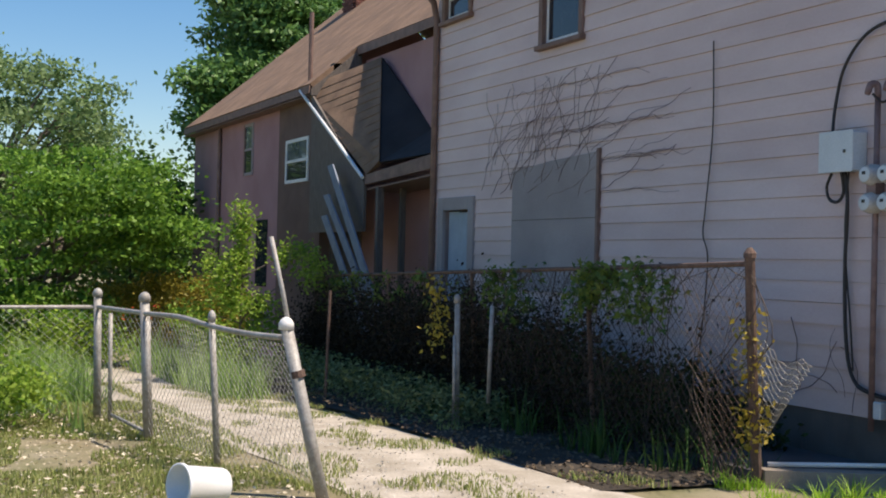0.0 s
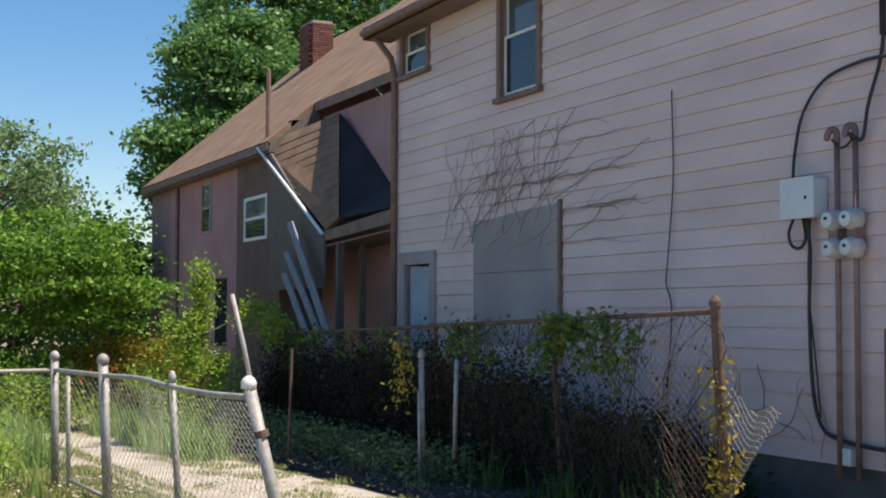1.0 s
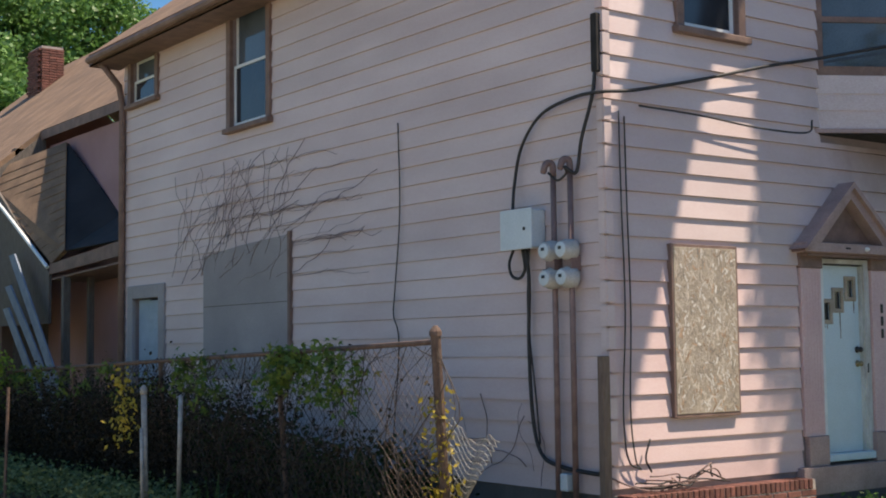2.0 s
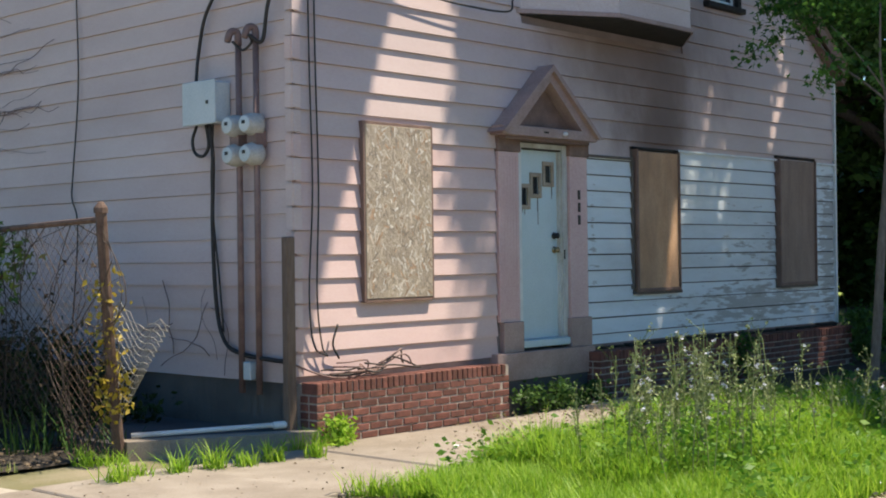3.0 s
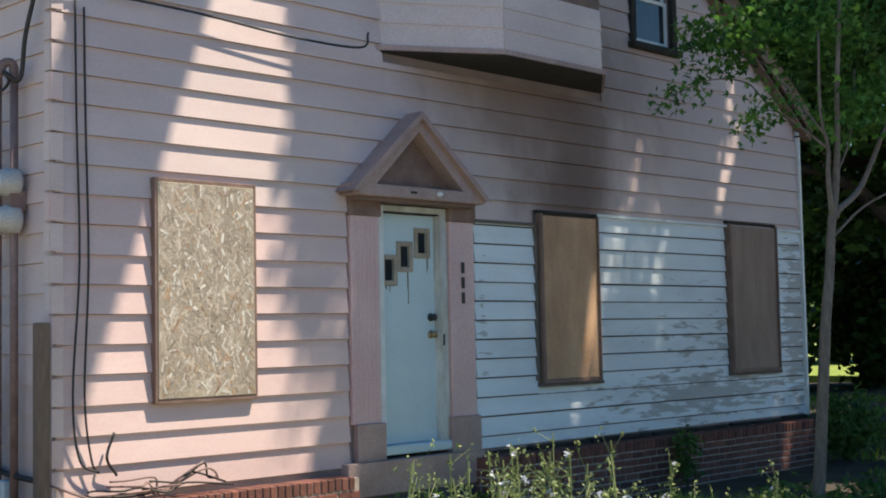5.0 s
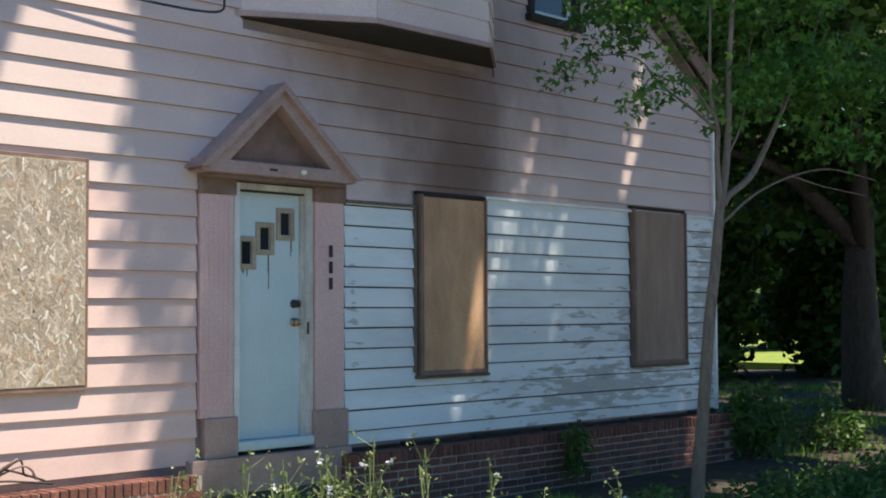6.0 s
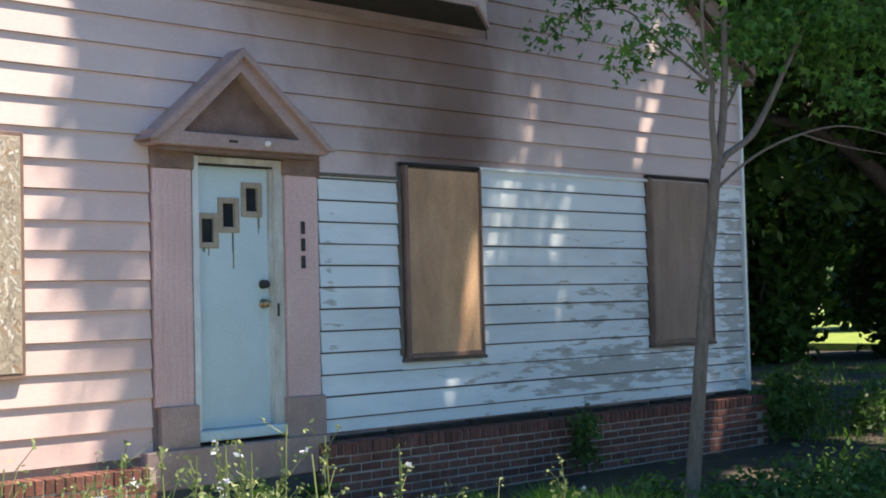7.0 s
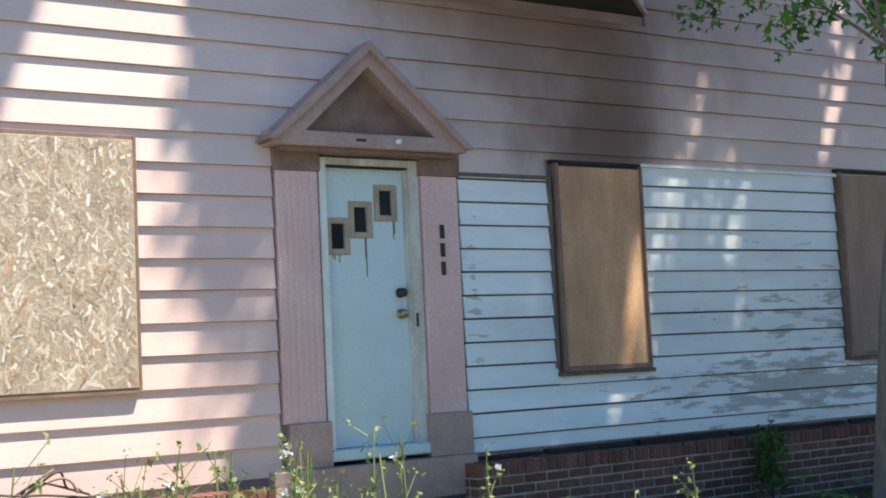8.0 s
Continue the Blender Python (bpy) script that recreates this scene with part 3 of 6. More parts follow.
# main roof, low roof, eaves
roof = thing("main_roof", "brown shingled gable roof with brown fascia boards", "roof", kind="structure")
RTOP = RIDGE_Z + 0.2
for e, ez in ((-0.5, 6.62), (10.2, RTOP - (10.2 - RIDGE_X) * EAST_PITCH)):
    west = e < 0
    corners = [(e, -0.16, ez), (RIDGE_X, -0.16, RTOP), (RIDGE_X, 11.3, RTOP), (e, 11.3, ez)]
    part("roof_plane", sheet(bmesh.new(), corners if not west else corners[::-1], 0.09 if not west else -0.09), SHINGLE, roof)
    part("fascia", boxed(min(e, e + (0.02 if west else -0.02)), max(e, e + (0.02 if west else -0.02)), -0.16, 11.3, ez - 0.2, ez - 0.02), BROWNTRIM, roof)
    part("soffit", boxed(e if west else 10.05, 0.0 if west else e, -0.16, 11.3, ez - 0.2, ez - 0.18), BROWNTRIM, roof)
    for y in (-0.17, 11.33):
        part("rake_board", sheet(bmesh.new(), [(e, y, ez - 0.15), (e, y, ez), (RIDGE_X, y, RTOP), (RIDGE_X, y, RTOP - 0.15)], 0.03), BROWNTRIM, roof)
    part("rake_soffit", sheet(bmesh.new(), [(e, -0.14, ez - 0.24), (RIDGE_X, -0.14, RTOP - 0.24), (RIDGE_X, -0.02, RTOP - 0.24), (e, -0.02, ez - 0.24)], 0.02), BROWNTRIM, roof)
part("gutter", tube(bmesh.new(), [(-0.55, -0.3, 6.53), (-0.55, 11.2, 6.5)], 0.06, 8), BROWNTRIM, roof)


def casing(parent, u0, u1, z0, z1, place, wide=0.11, proud=0.055, material=None, sill=True):
    """Boards round an opening, and a sill."""
    m = material or BROWNTRIM
    part("jamb_casing", boxed(u0 - wide, u0, -proud, 0.01, z0 - 0.02, z1 + wide, bevel=0.006), m, parent, place=place)
    part("jamb_casing", boxed(u1, u1 + wide, -proud, 0.01, z0 - 0.02, z1 + wide, bevel=0.006), m, parent, place=place)
    part("head_casing", boxed(u0, u1, -proud, 0.01, z1, z1 + wide, bevel=0.006), m, parent, place=place)
    if sill:
        part("window_sill", boxed(u0 - wide - 0.03, u1 + wide + 0.03, -proud - 0.05, 0.02, z0 - 0.09, z0 - 0.02, bevel=0.008), m, parent, place=place)
    else:
        part("foot_casing", boxed(u0, u1, -proud, 0.01, z0 - 0.02, z0, bevel=0.004), m, parent, place=place)


def hung_window(name, label, u0, u1, z0, z1, place, bars=1, frame_material=None, wide=0.11):
    """A double-hung window: casing, two sashes with their bars and panes."""
    w = thing(name, label, "window", kind="structure")
    casing(w, u0, u1, z0, z1, place, wide, material=frame_material)
    m = WHITEPAINT
    mid = (z0 + z1) / 2
    for lo, hi, y in ((z0, mid + 0.02, 0.02), (mid - 0.02, z1, 0.055)):
        s = part("sash", boxed(u0, u0 + 0.045, y, y + 0.035, lo, hi), m, w, place=place)
        part("stile", boxed(u1 - 0.045, u1, y, y + 0.035, lo, hi), m, s, place=place)
        part("rail", boxed(u0 + 0.045, u1 - 0.045, y, y + 0.035, lo, lo + 0.05), m, s, place=place)
        part("rail", boxed(u0 + 0.045, u1 - 0.045, y, y + 0.035, hi - 0.04, hi), m, s, place=place)
        for i in range(1, bars + 1):
            u = u0 + (u1 - u0) * i / (bars + 1)
            part("glazing_bar", boxed(u - 0.01, u + 0.01, y + 0.005, y + 0.03, lo + 0.05, hi - 0.04), m, s, place=place)
        # upper sash gets the pane with the sky's reflection in its colour
        p = part("pane", boxed(u0 + 0.045, u1 - 0.045, y + 0.014, y + 0.02, lo + 0.05, hi - 0.04), SKYGLASS if y > 0.04 else DARKGLASS, s, place=place)
    return w


hung_window("window_1", "tall double-hung window with brown casing and torn curtain", *BIGWIN, SIDE, bars=0)
hung_window("window_2", "small brown-cased window under the eave", *SMALLWIN, SIDE, bars=0)
hung_window("window_3", "upstairs street window with brown casing", *WIN_UP, None, bars=0)
hung_window("window_4", "soot-blackened upstairs window with charred casing", *WIN_EAST, None, bars=0, frame_material=CHARSHADE, wide=0.09)
part("torn_curtain", boxed(-7.0, -6.5, 0.05, 0.06, 5.03, 5.4), CURTAIN, bpy.data.objects["window_1"], "orange cloth hanging behind the lower sash", place=pose(0.045, 0, 0) @ SIDE)

side_door = thing("door_1", "narrow blue side door in a weathered frame", "door", kind="structure")
casing(side_door, *SIDEDOOR, SIDE, wide=0.2, material=GREYBOARD, sill=False)
part("slab", boxed(-10.57, -10.18, 0.05, 0.09, 0.72, 2.68), SIDEBLUE, side_door, place=SIDE)
part("leaf", boxed(-10.16, -9.68, 0.04, 0.08, 0.72, 2.66), SIDEBLUE, side_door, place=SIDE)

# ---- bay window upstairs ----
BAY = [(3.07, 0.0), (4.05, -0.57), (5.44, -0.57), (6.17, 0.0)]
bay = thing("bay_window", "projecting pink bay with a near-black underside", "bay window", kind="structure")
part("apron", slab(bmesh.new(), BAY, 4.14, 4.72), BAYSIDING, bay)
part("bottom_moulding", slab(bmesh.new(), [(3.01, 0.0), (4.03, -0.61), (5.46, -0.61), (6.22, 0.0)], 4.10, 4.145), BROWNPINK, bay)
# underside in near-black
part("underside", slab(bmesh.new(), [(3.06, -0.002), (4.05, -0.59), (5.44, -0.59), (6.18, -0.002)], 4.085, 4.10), CHARSHADE, bay)
part("head", slab(bmesh.new(), BAY, 5.95, 6.6), SIDING, bay)
for (ax, ay), (bx, by) in zip(BAY, BAY[1:]):
    a = math.degrees(math.atan2(by - ay, bx - ax))
    length = math.hypot(bx - ax, by - ay)
    pl = pose(ax, ay, 0, 0, 0, a)
    win = part("bay_sash", boxed(0.0, 0.1, 0.0, 0.08, 4.72, 5.95), BROWNTRIM, bay, place=pl)
    part("stile", boxed(length - 0.1, length, 0.0, 0.08, 4.72, 5.95), BROWNTRIM, win, place=pl)
    part("rail", boxed(0.1, length - 0.1, 0.0, 0.08, 4.72, 4.82), BROWNTRIM, win, place=pl)
    part("meeting_rail", boxed(0.1, length - 0.1, 0.01, 0.07, 5.3, 5.36), BROWNTRIM, win, place=pl)
    part("pane", boxed(0.1, length - 0.1, 0.03, 0.04, 4.82, 5.95), SKYGLASS, win, place=pl)
    for z in (4.14, 4.34, 4.52):
        bm = prism(bmesh.new(), [(0.0, z), (length, z), (length, z + 0.2), (0.0, z + 0.2)], -0.018, -0.002)
        for v in bm.verts:
            if v.co.z > z + 0.1 and v.co.y < -0.01:
                v.co.y = -0.006
        part("clapboard", bm, BAYSIDING, bay, place=pl)

# ---- front door ----
front_door = thing("door_2", "pale blue front door with three stepped small lights", "door", kind="structure")
part("jamb", boxed(3.03, 3.085, -0.01, 0.14, 0.73, 2.77), WHITEPAINT, front_door)
part("jamb", boxed(3.765, 3.85, -0.015, 0.14, 0.73, 2.77), JAMB, front_door)
part("stop", boxed(3.745, 3.765, 0.012, 0.14, 0.73, 2.72), JAMB, front_door)
part("head_jamb", boxed(3.085, 3.765, -0.01, 0.14, 2.72, 2.77), JAMB, front_door)
# two black strips paint the shade in the gaps above and beside the leaf
part("head_shadow_gap", boxed(3.085, 3.765, 0.0, 0.09, 2.705, 2.722), CHARSHADE, front_door)
part("side_shadow_gap", boxed(3.085, 3.098, 0.03, 0.09, 0.735, 2.705), CHARSHADE, front_door)
part("threshold", boxed(3.03, 3.85, -0.05, 0.14, 0.65, 0.73, bevel=0.01), DOORBLUE, front_door)
LIGHTS, LW, LH = ((3.137, 2.125), (3.327, 2.245), (3.54, 2.37)), 0.112, 0.185
leaf = part("leaf", wall_core(3.097, 3.75, 0.735, 2.705, [(x, x + LW, z, z + LH) for x, z in LIGHTS], 0.045), DOORBLUE, front_door, place=pose(0, 0.05, 0))
for x, z in LIGHTS:
    trim = bmesh.new()
    for q in ((x - 0.038, x + 0.003, z - 0.04, z + LH + 0.04), (x + LW - 0.003, x + LW + 0.04, z - 0.04, z + LH + 0.04), (x + 0.003, x + LW - 0.003, z - 0.04, z + 0.003), (x + 0.003, x + LW - 0.003, z + LH - 0.003, z + LH + 0.04)):
        box(trim, q[0], q[1], 0.034, 0.06, q[2], q[3], bevel=0.004)
    light = part("light_frame", trim, OSB, leaf, "small buff frame round a dark pane")
    part("pane", boxed(x, x + LW, 0.065, 0.07, z, z + LH), DARKGLASS, light)
for z, m in ((1.81, BLACK), (1.66, BRASS)):
    part("knob" if m is BRASS else "deadbolt", lathe(bmesh.new(), [(0.036, 0), (0.036, 0.008), (0.016, 0.012), (0.016, 0.03), (0.03, 0.04), (0.032, 0.055), (0.02, 0.068)], 14, pose(3.69, 0.05, z, 90)), m, leaf, smooth=True)
for x, z0, z1 in ((3.20, 2.03, 2.085), (3.165, 2.05, 2.085), (3.42, 1.93, 2.205), (3.415, 2.06, 2.205), (3.655, 2.2, 2.33), (3.665, 2.24, 2.33), (3.15, 2.06, 2.085)):
    part("drip_stain", boxed(x, x + random.uniform(0.005, 0.01), 0.0488, 0.0503, z0, z1), DRIP, leaf)
part("strike_plate", boxed(3.78, 3.80, -0.02, -0.01, 1.56, 1.66), BLACK, front_door)

surround = thing("door_surround", "pink fluted pilasters and mauve pediment round the door", "door surround", kind="structure")
for a, b in ((2.68, 3.0), (3.86, 4.17)):
    p = part("pilaster", boxed(a, b, -0.045, 0.0, 0.93, 2.66, bevel=0.004), PINKTRIM, surround)
    if a < 3:
        for i in range(6):
            part("flute", boxed(a + 0.03 + i * 0.047, a + 0.058 + i * 0.047, -0.051, -0.045, 0.97, 2.62, bevel=0.003), PINKTRIM, p)
    part("capital", boxed(a - 0.02, b + 0.02, -0.06, 0.0, 2.66, 2.83, bevel=0.006), BROWNTRIM, surround)
    part("plinth", boxed(a - 0.03 + (0.06 if a < 3 else 0), b + 0.03, -0.07, 0.0, 0.62, 0.93, bevel=0.006), BROWNPINK, surround)
part("lintel_board", boxed(3.0, 3.86, -0.03, 0.0, 2.77, 2.85), CHARSHADE, surround)
part("base_board", boxed(2.56, 4.2, -0.11, 0.0, 0.34, 0.62, bevel=0.006), BROWNPINK, surround)
pediment = thing("pediment", "triangular mauve wooden pediment over the door", "pediment", kind="structure")
L, R, TOPX, TOPZ, B0, B1 = 2.57, 4.18, 3.36, 3.53, 2.815, 2.92
part("tympanum", prism(bmesh.new(), [(L + 0.15, B1 - 0.02), (R - 0.15, B1 - 0.02), (TOPX, TOPZ - 0.12)], -0.05, 0.0), BROWNTRIM, pediment)
part("cornice", boxed(L + 0.02, R - 0.02, -0.192, 0.0, B0, B1, bevel=0.008), BROWNPINK, pediment)
part("cornice_lip", boxed(L + 0.1, R - 0.1, -0.15, 0.0, B0 - 0.035, B0, bevel=0.004), BROWNTRIM, pediment)
for ex in (L, R):
    s = 1 if ex == L else -1
    part("rake", prism(bmesh.new(), [(ex, B0 + 0.01), (ex + s * 0.2, B0 + 0.03), (TOPX, TOPZ - 0.13), (TOPX, TOPZ)], -0.19, 0.0), BROWNPINK, pediment)
    part("rake_cap", prism(bmesh.new(), [(ex - s * 0.03, B0 + 0.03), (ex + s * 0.04, B0 + 0.03), (TOPX, TOPZ - 0.02), (TOPX, TOPZ + 0.045)], -0.24, 0.0), BROWNPINK, pediment)
part("broken_bulb", lathe(bmesh.new(), [(0.02, 0), (0.024, 0.02), (0.012, 0.045)], 10, pose(3.58, -0.19, 2.87, 90)), WHITEPAINT, pediment)
part("dark_chip", boxed(3.24, 3.32, -0.193, -0.19, 2.86, 2.88), CHARSHADE, pediment)
number = thing("house_number", "three small black marks fixed to the pilaster", "house number")
for i in range(3):
    part("mark", boxed(3.995, 4.035, -0.056, -0.046, 2.20 - i * 0.135, 2.30 - i * 0.135, bevel=0.003), BLACK, number)

# ---- wing at the back ----
WE, WX = 5.38, 0.0  # eave height, wall plane
wing = thing("rear_wing", "long dusty rose rear wing with a brown shingled roof", "house")
part("pink_wall", boxed(0.0, 0.2, 19.9, 28.1, -0.8, WE), WINGPINK, wing)
part("brown_wall", boxed(-0.02, 0.2, 16.9, 19.9, -0.8, WE), WINGBROWN, wing)
part("return_wall", boxed(0.2, 0.9, 16.9, 17.1, -0.8, 5.9), SHADOWWOOD, wing)
part("recessed_wall", boxed(0.9, 1.1, 11.05, 16.9, -0.8, 6.0), WINGPINK, wing)
part("gable_wall", prism(bmesh.new(), [(0.2, -0.8), (10.4, -0.8), (10.4, WE), (5.3, 9.9), (0.2, WE)], 27.9, 28.1), WINGPINK, wing)
rz = lambda x: WE + 0.06 + (x + 0.3) * 0.84
wroof = part("roof", sheet(bmesh.new(), [(-0.3, 28.14, rz(-0.3)), (-0.3, 16.9, rz(-0.3)), (5.3, 16.9, rz(5.3)), (5.3, 28.14, rz(5.3))], 0.1), SHINGLE, wing)
part("recess_roof", sheet(bmesh.new(), [(0.72, 16.9, rz(0.72)), (0.72, 11.1, rz(0.72)), (5.3, 11.1, rz(5.3)), (5.3, 16.9, rz(5.3))], 0.1), SHINGLE, wing)
part("far_roof", sheet(bmesh.new(), [(10.9, 11.1, rz(-0.3)), (10.9, 28.14, rz(-0.3)), (5.3, 28.14, rz(5.3)), (5.3, 11.1, rz(5.3))], 0.1), SHINGLE, wing)
part("valley_board", prism(bmesh.new(), [(-0.28, rz(-0.3) - 0.11), (0.8, rz(0.8) - 0.11), (0.8, 5.2), (-0.28, 5.2)], 16.86, 16.96), SHADOWWOOD, wing)
part("fascia", boxed(-0.32, -0.29, 16.9, 28.14, rz(-0.3) - 0.2, rz(-0.3) - 0.04), BROWNTRIM, wing)
part("soffit", boxed(-0.29, 0.0, 16.9, 28.14, rz(-0.3) - 0.24, rz(-0.3) - 0.22), BROWNTRIM, wing)
part("recess_fascia", boxed(0.70, 0.72, 11.1, 16.9, rz(0.72) - 0.2, rz(0.72) - 0.02), BROWNTRIM, wing)
part("downpipe", tube(bmesh.new(), [(-0.06, 25.1, WE - 0.1), (-0.06, 25.1, -0.6)], 0.05, 8), BROWNTRIM, wing)
chim = part("chimney", boxed(3.66, 4.24, 25.26, 26.16, 8.0, 10.0), MORTAR, wing, "red brick chimney near the ridge")
part("roof_vent_pole", tube(bmesh.new(), [(-0.1, 17.5, WE - 0.2), (-0.1, 17.5, 7.0)], 0.05, 8), BROWNTRIM, wing)
# slanted shingled roof over the covered stair; a black sheet paints the wall's shadow
A, Bp, C, D_, E_, Q = (-0.25, 17.55, 5.4), (0.75, 15.6, 5.88), (-0.1, 14.0, 3.44), (0.02, 11.1, 3.68), (0.9, 13.35, 4.3), (0.0, 13.64, 3.66)
stair_roof = part("stair_roof", sheet(bmesh.new(), [A, C, Q, Bp], 0.06), SHINGLE, wing, "small slanted shingled roof over the stair")
for k in range(13):
    t0, t1 = k / 13, (k + 1.12) / 13
    up_, dn = (Vector((-0.012, -0.02, 0.012)), Vector((-0.02, -0.035, 0.02)))
    part("shingle", sheet(bmesh.new(), [Vector(A).lerp(Vector(C), t0) + up_, Vector(A).lerp(Vector(C), min(t1, 1)) + dn, Vector(Bp).lerp(Vector(Q), min(t1, 1)) + dn, Vector(Bp).lerp(Vector(Q), t0) + up_], 0.012), SHINGLE, stair_roof)
# flat near-black sheet standing in for the shadow on the recessed pink wall
part("shadow_flank", sheet(bmesh.new(), [Bp, Q, D_, E_], 0.05), STAIRSHADOW, wing)
part("rake_gutter", tube(bmesh.new(), [Vector(A) + Vector((-0.06, -0.05, -0.05)), Vector(C) + Vector((-0.08, 0, -0.05))], 0.035, 8), WHITEPAINT, wing, "bare white metal edge")
part("low_fascia", sheet(bmesh.new(), [Vector(C) + Vector((-0.04, 0, 0.0)), Vector(C) + Vector((-0.04, 0, -0.18)), Vector(D_) + Vector((-0.04, 0, -0.26)), Vector(D_) + Vector((-0.04, 0, -0.02))], 0.03), BROWNTRIM, wing)
part("low_soffit", sheet(bmesh.new(), [(-0.1, 14.0, 3.16), (0.9, 14.6, 3.16), (0.9, 11.1, 3.3), (0.0, 11.1, 3.3)], 0.03), BROWNTRIM, wing)
part("stair_flank", sheet(bmesh.new(), [(-0.2, 16.9, 5.2), (-0.1, 14.0, 3.3), (-0.1, 14.0, 2.4), (-0.2, 16.9, 2.4)], 0.05), SHADOWWOOD, wing)
part("porch_post", boxed(-0.1, 0.02, 13.4, 13.52, -0.4, 3.2), SHADOWWOOD, wing)
part("porch_post", boxed(0.35, 0.45, 13.4, 13.5, -0.4, 3.2), SHADOWWOOD, wing)
for y0, y1, z0, z1, lab in ((17.7, 19.3, 3.5, 4.45, 1), (22.05, 22.85, 3.85, 5.1, 0)):
    pl = pose(-0.02 if lab else 0, 0, 0) @ SIDE
    wf = part("window", boxed(-y1, -y1 + 0.09, -0.03, 0.02, z0, z1), WHITEPAINT if lab else BROWNTRIM, wing, "white double-hung window" if lab else "", place=pl)
    m = WHITEPAINT if lab else GREYBOARD
    part("stile", boxed(-y0 - 0.09, -y0, -0.03, 0.02, z0, z1), m, wf, place=pl)
    part("rail", boxed(-y1 + 0.09, -y0 - 0.09, -0.03, 0.02, z0, z0 + 0.07), m, wf, place=pl)
    part("rail", boxed(-y1 + 0.09, -y0 - 0.09, -0.03, 0.02, z1 - 0.07, z1), m, wf, place=pl)
    part("meeting_rail", boxed(-y1 + 0.09, -y0 - 0.09, -0.03, 0.02, (z0 + z1) / 2 - 0.03, (z0 + z1) / 2 + 0.03), m, wf, place=pl)
    part("pane", boxed(-y1 + 0.09, -y0 - 0.09, -0.01, -0.004, z0 + 0.07, (z0 + z1) / 2 - 0.03), DARKGLASS, wf, place=pl)
    part("pane", boxed(-y1 + 0.09, -y0 - 0.09, -0.01, -0.004, (z0 + z1) / 2 + 0.03, z1 - 0.07), SKYGLASS, wf, place=pl)
for y0, z1 in ((20.7, 2.75), (25.6, 2.1)):
    part("low_window", boxed(-y0 - 0.9, -y0, -0.02, 0.02, 1.2, z1), DARKGLASS, wing, place=SIDE)

# ---- boarded windows ----
osb = thing("strand_board_panel", "weathered strand board screwed over a street window", "board")
part("panel", boxed(0.79, 1.66, -0.075, -0.055, 1.23, 2.81, bevel=0.003), OSB, osb)
for u0, u1, z0, z1 in ((0.765, 0.79, 1.2, 2.84), (1.66, 1.685, 1.2, 2.84), (0.79, 1.66, 2.81, 2.84), (0.79, 1.66, 1.195, 1.23)):
    part("batten", boxed(u0, u1, -0.07, -0.01, z0, z1, bevel=0.003), BROWNTRIM, osb)


def strands(n):
    u, z = RNG.uniform(0.80, 1.65, n), RNG.uniform(1.24, 2.80, n)
    a = RNG.normal(math.pi / 2, 0.75, n)
    ln, w = RNG.uniform(0.018, 0.055, n), RNG.uniform(0.005, 0.014, n)
    y = -0.0753 - RNG.uniform(0, 0.0007, n)
    d, s = np.stack([np.cos(a), 0 * a, np.sin(a)], 1) * ln[:, None], np.stack([-np.sin(a), 0 * a, np.cos(a)], 1) * w[:, None]
    c = np.stack([u, y, z], 1)
    v = np.stack([c - d - s, c + d - s * 0.6, c + d * 0.9 + s, c - d * 0.9 + s * 0.7], 1).reshape(-1, 3)
    v[:, 0], v[:, 2] = v[:, 0].clip(0.795, 1.655), v[:, 2].clip(1.235, 2.805)
    return v, np.arange(4 * n).reshape(-1, 4)


tagged(raw("flake_layer", *strands(1100), STRAND, osb), kind="stuff")
tagged(raw("pale_layer", *strands(170), PALEFLAKE, osb), kind="stuff")
tagged(raw("reddish_layer", *strands(110), RUSTFLAKE, osb), kind="stuff")
for u0, u1, z0, z1, m, lab in ((5.11, 5.96, 1.21, 2.78, PLY, "tan plywood sheet nailed over a window"), (8.42, 9.4, 1.2, 2.83, PLYDARK, "dark weathered plywood nailed over a window")):
    b = thing("plywood_panel", lab, "board", "boarded windows")
    part("panel", boxed(u0, u1, -0.06, -0.045, z0, z1, bevel=0.003), m, b)
    for q in ((u0 - 0.028, u0, z0 - 0.04, z1 + 0.02), (u1, u1 + 0.018, z0 - 0.04, z1 + 0.02), (u0, u1, z0 - 0.04, z0)):
        part("batten", boxed(q[0], q[1], -0.085, -0.01, q[2], q[3], bevel=0.004), BROWNTRIM, b)
    part("sill_board", boxed(u0 - 0.06, u1 + 0.06, -0.07, -0.005, z0 - 0.07, z0 - 0.04, bevel=0.005), SHADOWWOOD, b)
    part("head_board", boxed(u0 - 0.05, u1 + 0.04, -0.05, -0.005, z1 + 0.02, z1 + 0.05, bevel=0.004), CHARSHADE, b)
grey = thing("cement_board_panel", "large grey board covering a side window", "board")
part("panel", sheet(bmesh.new(), [(-8.14, -0.05, 1.5), (-5.76, -0.05, 1.5), (-5.76, -0.05, 3.34), (-7.0, -0.05, 3.29), (-8.14, -0.05, 3.2)], 0.02), GREYBOARD, grey, place=SIDE)
part("edge_strip", boxed(-5.76, -5.70, -0.06, -0.01, 1.5, 3.38), BROWNTRIM, grey, place=SIDE)
part("seam_strip", boxed(-8.14, -5.76, -0.053, -0.049, 2.49, 2.5), SHADOWWOOD, grey, place=SIDE)

